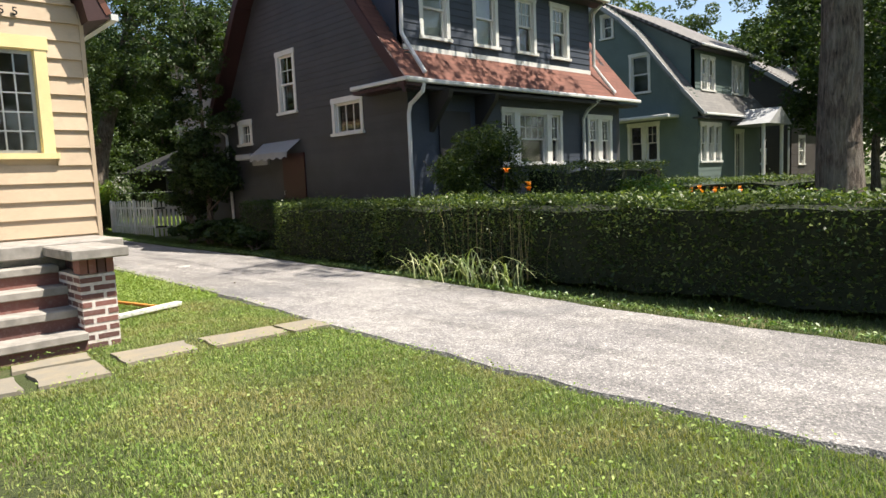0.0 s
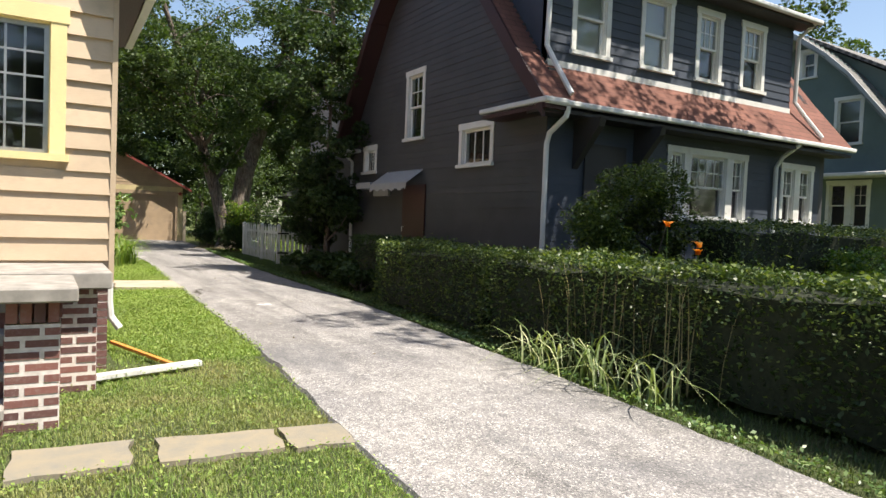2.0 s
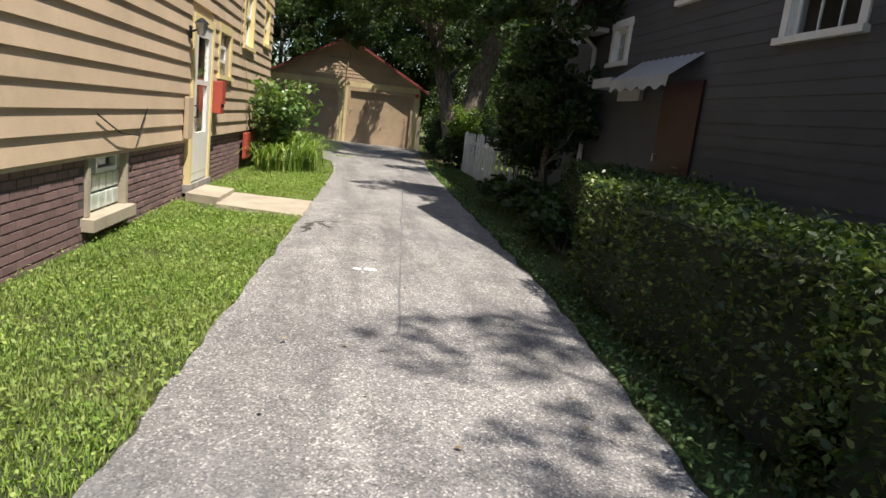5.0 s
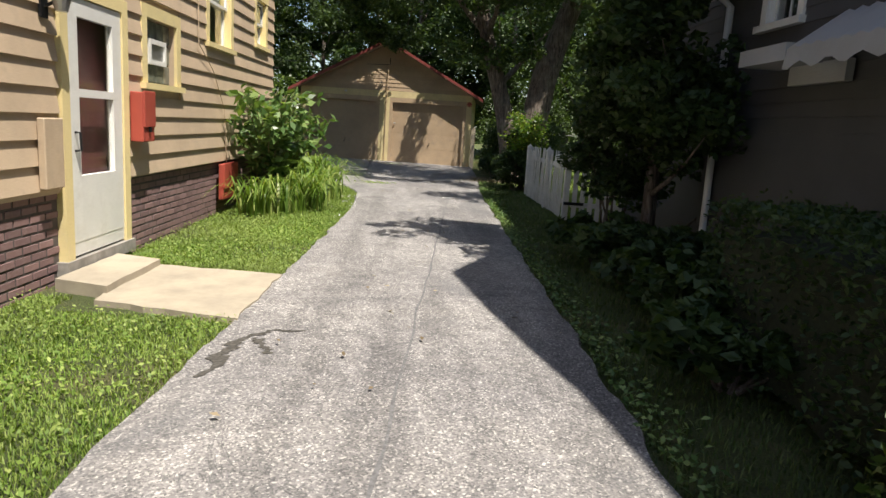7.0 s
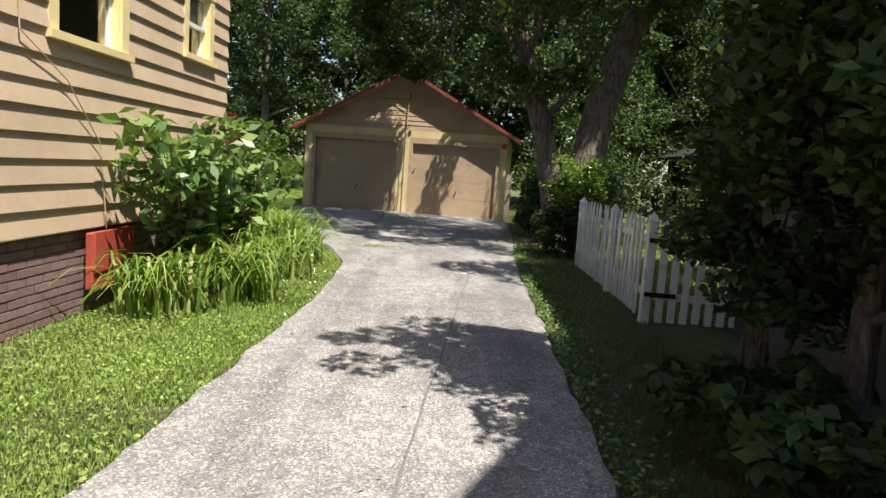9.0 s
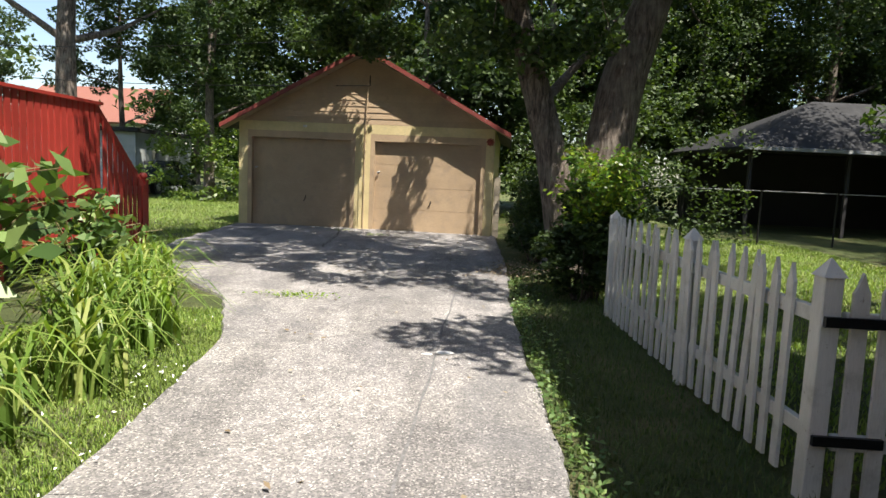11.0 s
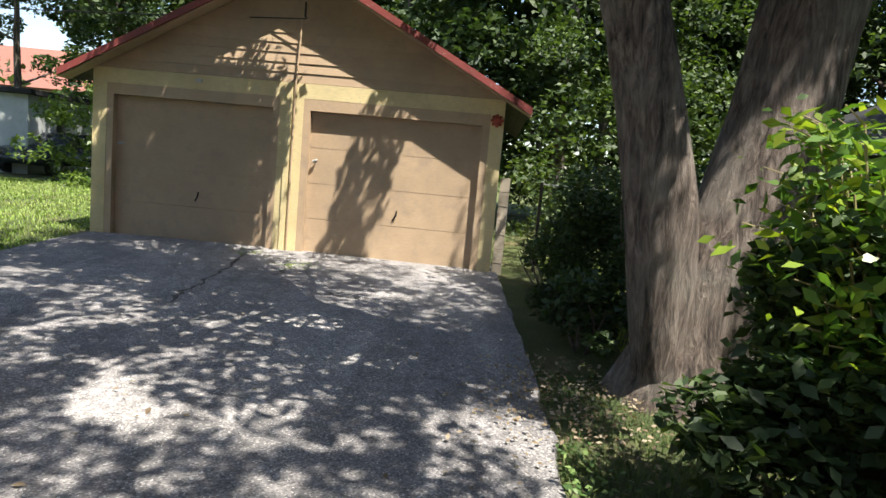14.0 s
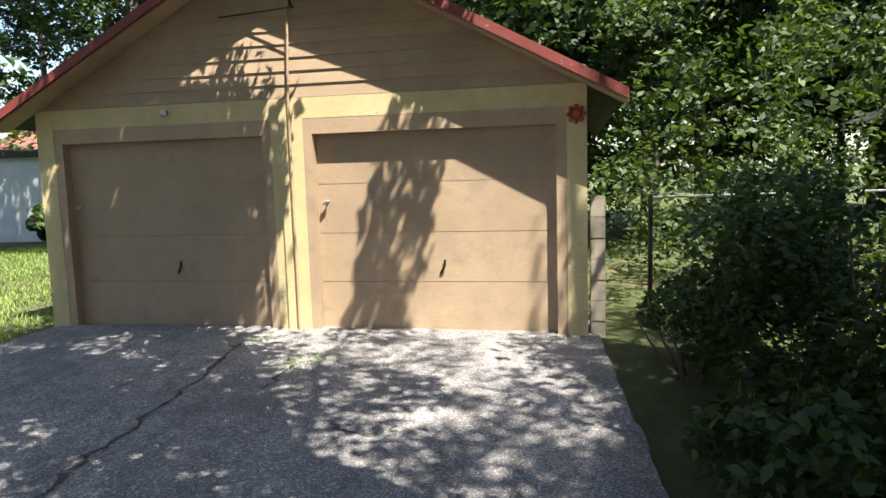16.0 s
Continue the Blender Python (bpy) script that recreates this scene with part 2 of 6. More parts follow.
# darkened copy of the tree leaf, for foliage meant to look shaded
M_LEAF_D = leaf_mat("shade_toned_leaf", (0.022, 0.046, 0.014), (0.04, 0.075, 0.02), (0.07, 0.11, 0.03), 0.6, 0.33)
M_HEDGE = leaf_mat("privet_leaf", (0.026, 0.052, 0.012), (0.058, 0.098, 0.024), (0.2, 0.25, 0.07))
M_SHRUB = leaf_mat("bright_shrub_leaf", (0.06, 0.13, 0.02), (0.10, 0.2, 0.03), (0.3, 0.38, 0.04), 0.35, 0.4)
M_BLADE = leaf_mat("strap_leaf", (0.08, 0.15, 0.025), (0.17, 0.27, 0.05), (0.4, 0.44, 0.15), 0.35, 0.35)
M_PALE = leaf_mat("pale_ribbon_grass", (0.09, 0.14, 0.045), (0.2, 0.26, 0.1), (0.5, 0.52, 0.3), 0.4, 0.3)
M_BROAD = leaf_mat("broad_leaf", (0.06, 0.12, 0.035), (0.115, 0.2, 0.058), (0.26, 0.35, 0.12), 0.4, 0.3)
M_FLOWER = leaf_mat("orange_lily_petal", (0.75, 0.2, 0.02), (0.8, 0.28, 0.03), (0.85, 0.36, 0.06), 0.5, 0.3)
M_DEADLEAF = leaf_mat("dry_leaf", (0.13, 0.09, 0.05), (0.24, 0.18, 0.11), (0.42, 0.35, 0.25), 0.7, 0.2)
M_STALK = leaf_mat("dry_stalk", (0.16, 0.13, 0.06), (0.24, 0.2, 0.09), (0.3, 0.26, 0.13), 0.7, 0.1)

bk = Mat("furrowed_bark", 0.95)
bv = bk.stretch(9, 9, 1.6)
bh = bk.noise(2.2, 8, bv, 0.7, 0.6)
bk.color(bk.mix(bk.ramp(bk.noise(2.5, 6), (0.45, GREY(0)), (0.75, GREY(0.6))), bk.ramp(bh, (0.35, (0.02, 0.016, 0.014)), (0.5, (0.13, 0.1, 0.08)), (0.68, (0.3, 0.25, 0.21))), (0.28, 0.26, 0.22)))
bk.bump(bh, 1.0, 0.06)
M_BARK = bk.m


# ---- building kit ----
def part(name, bm, material, parent=None, label="", smooth=False):
    me = bpy.data.meshes.new(name)
    bm.to_mesh(me)
    bm.free()
    return part_mesh(name, me, material, parent, label, smooth)


def part_mesh(name, me, material, parent=None, label="", smooth=False):
    if material and not me.materials:
        me.materials.append(material)
    if smooth:
        for p in me.polygons:
            p.use_smooth = True
    ob = new(name, me)
    ob.parent = parent
    if label:
        tagged(ob, label)
    return ob


def thing(name, label, category, m=None, group="", kind=""):
    ob = new(name)
    ob.empty_display_size = 0.2
    if m:
        ob.matrix_world = m
    return tagged(ob, label, category, group, kind)


def box(bm, x0, y0, z0, x1, y1, z1, bev=0.0, m=None):
    vs = [bm.verts.new((x, y, z)) for z in (z0, z1) for y in (y0, y1) for x in (x0, x1)]
    fs = [bm.faces.new([vs[i] for i in f]) for f in ((0, 2, 3, 1), (4, 5, 7, 6), (0, 1, 5, 4), (2, 6, 7, 3), (0, 4, 6, 2), (1, 3, 7, 5))]
    if (x1 - x0) * (y1 - y0) * (z1 - z0) < 0:
        bmesh.ops.reverse_faces(bm, faces=fs)
    out = vs
    if bev:
        es = list({e for f in fs for e in f.edges})
        res = bmesh.ops.bevel(bm, geom=es, offset=bev, segments=1, affect="EDGES")
        out = res["verts"]
    if m is not None:
        bmesh.ops.transform(bm, matrix=m, verts=list({v for f in bm.faces for v in f.verts}) if not bev and len(bm.verts) == 8 else out)
    return out


def boxed(*args, bev=0.0):
    bm = bmesh.new()
    box(bm, *args, bev=bev)
    return bm


def prism(bm, pts, d):
    """Extrude a loop of 3D points by the vector d."""
    d = Vector(d)
    a = [bm.verts.new(p) for p in pts]
    b = [bm.verts.new(Vector(p) + d) for p in pts]
    n = len(a)
    bm.faces.new(a)
    bm.faces.new(b[::-1])
    for i in range(n):
        bm.faces.new((a[i], b[i], b[(i + 1) % n], a[(i + 1) % n]))
    bmesh.ops.recalc_face_normals(bm, faces=bm.faces[:])


def tube(bm, pts, radii, sides=8, lump=0.0):
    """A round tube along points, with its ends closed."""
    pts = [Vector(p) for p in pts]
    if isinstance(radii, (int, float)):
        radii = [radii] * len(pts)
    rings = []
    for i, p in enumerate(pts):
        d = (pts[min(i + 1, len(pts) - 1)] - pts[max(i - 1, 0)]).normalized()
        u = d.cross(Vector((0.31, 0.95, 0.05))).normalized()
        v = d.cross(u)
        ring = []
        for k in range(sides):
            a = math.tau * k / sides
            r = radii[i] * (1 + lump * (noise.noise(p * 1.3 + Vector((math.cos(a) * 1.5, math.sin(a) * 1.5, 0)))))
            ring.append(bm.verts.new(p + (u * math.cos(a) + v * math.sin(a)) * r))
        rings.append(ring)
    for a, b in zip(rings, rings[1:]):
        for k in range(sides):
            bm.faces.new((a[k], a[(k + 1) % sides], b[(k + 1) % sides], b[k]))
    bm.faces.new(rings[0][::-1])
    bm.faces.new(rings[-1])
    bmesh.ops.recalc_face_normals(bm, faces=bm.faces[:])


def tubed(pts, radii, sides=8, lump=0.0):
    bm = bmesh.new()
    tube(bm, pts, radii, sides, lump)
    return bm


def ground_z(y):
    return 0.035 + 0.0103 * min(max(y - 18, 0), 17)


class Face:
    """A wall's own coordinates: u along it, n out of it, z up, in its parent's space."""

    def __init__(self, origin, along, out):
        self.o, self.u, self.n = Vector(origin), Vector(along), Vector(out)

    def __call__(self, u, n, z):
        return self.o + self.u * u + self.n * n + Vector((0, 0, z))

    def box(self, bm, u0, n0, z0, u1, n1, z1):
        vs = [bm.verts.new(self(u, n, z)) for z in (z0, z1) for n in (n0, n1) for u in (u0, u1)]
        fs = [bm.faces.new([vs[i] for i in f]) for f in ((0, 2, 3, 1), (4, 5, 7, 6), (0, 1, 5, 4), (2, 6, 7, 3), (0, 4, 6, 2), (1, 3, 7, 5))]
        bmesh.ops.recalc_face_normals(bm, faces=fs)

    def boxed(self, *a):
        bm = bmesh.new()
        self.box(bm, *a)
        return bm


def spans(lo, hi, cuts):
    """What is left of lo..hi once the cuts are taken out."""
    out, at = [], lo
    for a, b in sorted(cuts):
        if a > at:
            out.append((at, min(a, hi)))
        at = max(at, b)
    if at < hi:
        out.append((at, hi))
    return [(a, b) for a, b in out if b - a > 0.01]


def wall_slab(face, parent, name, mat, holes, outline, z0, z1, thick=0.18, step=0.25):
    """A wall with openings through it: blocks between the openings. outline(z) gives its u range at a height."""
    bm = bmesh.new()
    zs = sorted({z0, z1, *(h for o in holes for h in (o[1], o[3]) if z0 < h < z1)})
    fine = []
    for a, b in zip(zs, zs[1:]):
        n = max(1, int((b - a) / step)) if outline(z0) != outline(z1) else 1
        fine += [a + (b - a) * i / n for i in range(n)]
    fine.append(z1)
    for a, b in zip(fine, fine[1:]):
        mid = (a + b) / 2
        lo, hi = outline(mid)
        for u0, u1 in spans(lo, hi, [(o[0], o[2]) for o in holes if o[1] < mid < o[3]]):
            face.box(bm, u0, -thick, a, u1, 0, b)
    return part(name, bm, mat, parent)


def siding(face, parent, mat, holes, outline, z0, z1, expo, lap=0.028, separate=True, name="siding_board"):
    """Lap boards: each a wedge, thick at its lower edge, cut at openings and at the outline."""
    z, rest = z0, bmesh.new()
    while z < z1 - 0.02:
        top = min(z + expo, z1)
        lo0, hi0 = outline(z + 0.005)
        lo1, hi1 = outline(top)
        cuts = [(o[0], o[2]) for o in holes if o[1] < z + expo * 0.6 and o[3] > z + expo * 0.4]
        for u0, u1 in spans(lo0, hi0, cuts):
            v0 = max(u0, lo1) if u0 == lo0 else u0
            v1 = min(u1, hi1) if u1 == hi0 else u1
            if v1 - v0 < 0.02:
                continue
            bm = bmesh.new() if separate else rest
            q = R.uniform(-0.002, 0.003)
            vs = [bm.verts.new(face(*p)) for p in (
                (u0, lap + q, z), (u1, lap + q, z), (v1, 0.008, top + 0.006), (v0, 0.008, top + 0.006),
                (u0, 0.001, z), (u1, 0.001, z))]
            fs = [bm.faces.new([vs[i] for i in f]) for f in ((0, 1, 2, 3), (4, 5, 1, 0), (0, 3, 4), (1, 5, 2))]
            bmesh.ops.recalc_face_normals(bm, faces=fs)
            mid = sum((v.co for v in vs[:4]), Vector()) / 4
            if fs[0].normal.dot(face.n) < 0:
                bmesh.ops.reverse_faces(bm, faces=fs)
            if separate:
                part(name, bm, mat, parent)
        z += expo
    if separate:
        rest.free()
    else:
        tagged(part("siding", rest, mat, parent), kind="stuff")


def bricks(face, parent, mat, u0, u1, z0, z1, course, length, mortar_mat, keep=None, depth=0.035, proud=0.006, holes=(), gap=0.017):
    """Brick courses in running bond in front of a mortar backing; keep(u, z) tells which are objects of their own."""
    back = bmesh.new()
    zs = sorted({z0, z1, *(h for o in holes for h in (o[1], o[3]) if z0 < h < z1)})
    for a, b in zip(zs, zs[1:]):
        for p, q in spans(u0, u1, [(o[0], o[2]) for o in holes if o[1] < (a + b) / 2 < o[3]]):
            face.box(back, p + 0.003, -0.05, a, q - 0.003, 0, b)
    part("mortar", back, mortar_mat, parent)
    shared, rest = {}, bmesh.new()
    row, z = 0, z0
    while z + course * 0.6 < z1:
        u = u0 - (length / 2 if row % 2 else 0)
        while u < u1:
            a, b = max(u, u0), min(u + length - gap, u1)
            top = min(z + course - gap, z1)
            if b - a > 0.03 and not any(o[0] < b - 0.01 and o[2] > a + 0.01 and o[1] < top and o[3] > z for o in holes):
                if keep and keep((a + b) / 2, z):
                    key = (round(b - a, 2), round(top - z, 3))
                    if key not in shared:
                        bm = bmesh.new()
                        w, h = (b - a) / 2, (top - z) / 2
                        loop = [(-w, 0, -h), (w, 0, -h), (w, 0, h), (-w, 0, h)]
                        inner = [(-w + 0.004, proud, -h + 0.004), (w - 0.004, proud, -h + 0.004), (w - 0.004, proud, h - 0.004), (-w + 0.004, proud, h - 0.004)]
                        A = [bm.verts.new(face.u * p[0] + face.n * (p[1] - 0.02) + Vector((0, 0, p[2]))) for p in loop]
                        B = [bm.verts.new(face.u * p[0] + face.n * p[1] + Vector((0, 0, p[2]))) for p in inner]
                        bm.faces.new(B)
                        for i in range(4):
                            bm.faces.new((A[i], A[(i + 1) % 4], B[(i + 1) % 4], B[i]))
                        bmesh.ops.recalc_face_normals(bm, faces=bm.faces[:])
                        if bm.faces[:][0].normal.dot(face.n) < 0:
                            bmesh.ops.reverse_faces(bm, faces=bm.faces[:])
                        me = bpy.data.meshes.new("brick")
                        bm.to_mesh(me)
                        bm.free()
                        me.materials.append(mat)
                        shared[key] = me
                    ob = new("brick", shared[key])
                    ob.parent = parent
                    ob.location = face((a + b) / 2, R.uniform(-0.003, 0.003), (z + top) / 2)
                else:
                    face.box(rest, a, -0.02, z, b, proud + R.uniform(-0.003, 0.003), top)
            u += length
        z += course
        row += 1
    if rest.verts:
        tagged(part("brickwork", rest, mat, parent), kind="stuff")
    else:
        rest.free()


def window(parent, face, u0, z0, u1, z1, trim_mat, sash_mat, trim=0.11, cols=1, rows=1, lower=None, double=True, sill=True, blind=0.0, name="window", proud=0.035):
    """A window in its opening: casing, sill, sash bars, panes, and a blind where one shows. Outer size is that of the casing."""
    w = part(name, face.boxed(u0, 0.0, z0, u0 + trim, proud, z1), trim_mat, parent)
    casing = bmesh.new()
    face.box(casing, u1 - trim, 0.0, z0, u1, proud, z1)
    face.box(casing, u0 - 0.02, 0.0, z1 - trim, u1 + 0.02, proud + 0.008, z1 + 0.02)
    for a, b in ((u0 + trim - 0.012, u0 + trim + 0.012), (u1 - trim - 0.012, u1 - trim + 0.012)):
        face.box(casing, a, -0.14, z0 + 0.04, b, 0.004, z1 - trim - 0.004)
    face.box(casing, u0 + trim, -0.14, z1 - trim - 0.012, u1 - trim, 0.003, z1 - trim + 0.012)
    part("window_frame", casing, trim_mat, w)
    if sill:
        part("window_sill", face.boxed(u0 - 0.03, -0.14, z0 - 0.03, u1 + 0.03, proud + 0.045, z0 + 0.035), trim_mat, w)
    a0, a1, b0, b1 = u0 + trim + 0.012, u1 - trim - 0.012, z0 + 0.035, z1 - trim - 0.012
    sashes = [(b0, b1, cols, rows, -0.06)]
    if double:
        mid = (b0 + b1) / 2
        sashes = [(mid - 0.02, b1, cols, rows, -0.045), (b0, mid + 0.02, *(lower or (1, 1)), -0.085)]
    for s0, s1, nc, nr, n in sashes:
        bm = bmesh.new()
        r = 0.04
        for q in ((a0, s0, a0 + r, s1), (a1 - r, s0, a1, s1), (a0 + r, s0, a1 - r, s0 + r), (a0 + r, s1 - r, a1 - r, s1)):
            face.box(bm, q[0], n - 0.02, q[1], q[2], n + 0.02, q[3])
        for i in range(1, nc):
            u = a0 + r + (a1 - a0 - 2 * r) * i / nc
            face.box(bm, u - 0.009, n - 0.012, s0 + r, u + 0.009, n + 0.012, s1 - r)
        for i in range(1, nr):
            z = s0 + r + (s1 - s0 - 2 * r) * i / nr
            face.box(bm, a0 + r, n - 0.013, z - 0.009, a1 - r, n + 0.013, z + 0.009)
        part("sash", bm, sash_mat, w)
        p = part("pane", face.boxed(a0 + r - 0.005, n - 0.004, s0 + r - 0.005, a1 - r + 0.005, n + 0.001, s1 - r + 0.005), M_GLASS, w)
        p.visible_shadow = False
    if blind:
        part("blind", face.boxed(a0 - 0.02, -0.15, b0 + (b1 - b0) * (1 - blind), a1 + 0.02, -0.14, b1), M_BLIND, w)
    return (u0 + trim, z0 + 0.03, u1 - trim, z1 - trim)


def roof_slab(parent, a, b, c, d, thick, mat, name="roof"):
    """A roof plane through four corners (eave a-b, ridge d-c) with thickness and shingle coordinates."""
    a, b, c, d = (Vector(p) for p in (a, b, c, d))
    nrm = (b - a).cross(d - a).normalized()
    if nrm.z < 0:
        nrm = -nrm
    bm = bmesh.new()
    prism(bm, (a, b, c, d), -nrm * thick)
    uv = bm.loops.layers.uv.new("uv")
    ux = (b - a).normalized()
    uy = nrm.cross(ux)
    for f in bm.faces:
        for l in f.loops:
            p = l.vert.co - a
            l[uv].uv = (p.dot(ux), p.dot(uy))
    return part(name, bm, mat, parent)


# ---- plant kit ----
LEAF = np.array([(0, -0.5, 0), (0.27, -0.05, 0.07), (0, 0.5, -0.03), (-0.27, -0.05, 0.07)])


def leaf_mesh(name, pts, size, mat, flat=0.5, shape=LEAF, vary=0.35):
    """One mesh of many small leaves at the given points."""
    n = len(pts)
    k = len(shape)
    a, t, s = N.uniform(0, math.tau, n), N.normal(0, flat, n), N.normal(0, flat, n)
    size = size * (1 + N.uniform(-vary, vary, n))
    ca, sa, ct, st, cs, ss = np.cos(a), np.sin(a), np.cos(t), np.sin(t), np.cos(s), np.sin(s)
    v = shape[None] * size[:, None, None]
    x, y, z = v[..., 0], v[..., 1], v[..., 2]
    y, z = y * ct[:, None] - z * st[:, None], y * st[:, None] + z * ct[:, None]
    x, z = x * cs[:, None] + z * ss[:, None], -x * ss[:, None] + z * cs[:, None]
    x, y = x * ca[:, None] - y * sa[:, None], x * sa[:, None] + y * ca[:, None]
    co = np.stack((x, y, z), -1) + np.asarray(pts)[:, None, :]
    return quad_mesh(name, co.reshape(-1, 3), k, mat)


def quad_mesh(name, co, k, mat):
    n = len(co) // k
    me = bpy.data.meshes.new(name)
    me.vertices.add(n * k)
    me.vertices.foreach_set("co", np.asarray(co, dtype=np.float32).ravel())
    me.loops.add(n * k)
    me.loops.foreach_set("vertex_index", np.arange(n * k, dtype=np.int32))
    me.polygons.add(n)
    me.polygons.foreach_set("loop_start", np.arange(0, n * k, k, dtype=np.int32))
    me.update(calc_edges=True)
    me.validate()
    me.materials.append(mat)
    return me


def clump_points(centres, radii, per):
    out = []
    for c, r in zip(centres, radii):
        d = N.normal(0, 1, (per, 3))
        d /= np.linalg.norm(d, axis=1)[:, None]
        out.append(np.asarray(c) + d * (r * N.uniform(0.45, 1.0, (per, 1)) ** 0.6) * np.array((1, 1, 0.75)))
    return np.concatenate(out)


def limb(start, heading, length, r0, r1, bend=0.25, steps=6):
    pts, p, d = [Vector(start)], Vector(start), Vector(heading).normalized()
    for i in range(steps):
        d = (d + Vector((R.gauss(0, bend), R.gauss(0, bend), R.gauss(0.05, bend * 0.6))) * 0.5).normalized()
        p = p + d * (length / steps)
        pts.append(p.copy())
    return pts, [r0 + (r1 - r0) * i / steps for i in range(steps + 1)]


def furrowed(bm, pts, radii, rings=46, sides=44):
    """A stout stem with bark ridges that run along it."""
    pts, n = [Vector(p) for p in pts], len(pts)
    path, rad = [], []
    for i in range(rings):
        f = (n - 1) * i / (rings - 1)
        k = min(int(f), n - 2)
        path.append(pts[k].lerp(pts[k + 1], f - k))
        rad.append(radii[k] + (radii[k + 1] - radii[k]) * (f - k))
    for _ in range(3):
        path = [path[0]] + [(a + b * 2 + c) / 4 for a, b, c in zip(path, path[1:], path[2:])] + [path[-1]]
    loops = []
    for i, p in enumerate(path):
        ring = []
        for k in range(sides):
            a = math.tau * k / sides
            d = Vector((math.cos(a), math.sin(a), 0))
            ridge = noise.noise(Vector((d.x * 9, d.y * 9, p.z * 1.1))) + 0.5 * noise.noise(Vector((d.x * 19, d.y * 19, p.z * 2.3)))
            lump = noise.noise(Vector((d.x * 1.3, d.y * 1.3, p.z * 0.8)))
            ring.append(bm.verts.new(p + d * (rad[i] * (1 + 0.13 * lump) + 0.022 * ridge)))
        loops.append(ring)
    for a, b in zip(loops, loops[1:]):
        for k in range(sides):
            bm.faces.new((a[k], a[(k + 1) % sides], b[(k + 1) % sides], b[k]))


# sunlit gaps between the crowns: a point below, and the gap's half width
GAPS = [((6.35, 33.95, 1.0), 0.48), ((6.9, 33.9, 1.4), 0.3), ((4.95, 34.05, 1.1), 0.3), ((4.4, 34.1, 3.1), 0.4), ((8.15, 26.9, 2.1), 0.55), ((8.62, 28.85, 1.9), 0.28), ((5.2, 7.3, 0.1), 0.9), ((6.0, 5.4, 0.1), 0.7), ((4.9, 9.5, 0.1), 0.6), ((6.6, 32.9, 0.3), 0.32), ((3.6, 27.3, 0.2), 0.5), ((9.5, 38.5, 2.8), 1.4), ((11.0, 36.5, 3.2), 1.3), ((12.4, 38.5, 3.4), 1.2), ((4.75, 28.5, 0.2), 0.22), ((6.12, 29.2, 0.2), 0.12), ((6.95, 28.3, 0.2), 0.2), ((4.45, 34.1, 1.5), 0.2), ((4.5, 34.1, 0.6), 0.2), ((4.95, 25.8, 0.2), 0.5), ((5.92, 26.75, 0.2), 0.25), ((6.8, 25.8, 0.2), 0.3)]
SUNWARD = Vector((0.604 * math.cos(radians(64)), -0.797 * math.cos(radians(64)), math.sin(radians(64)))).normalized()


def in_gap(c, r):
    for p, w in GAPS:
        v = Vector(c) - Vector(p)
        if (v - SUNWARD * v.dot(SUNWARD)).length < w + r * 0.6:
            return True
    return False


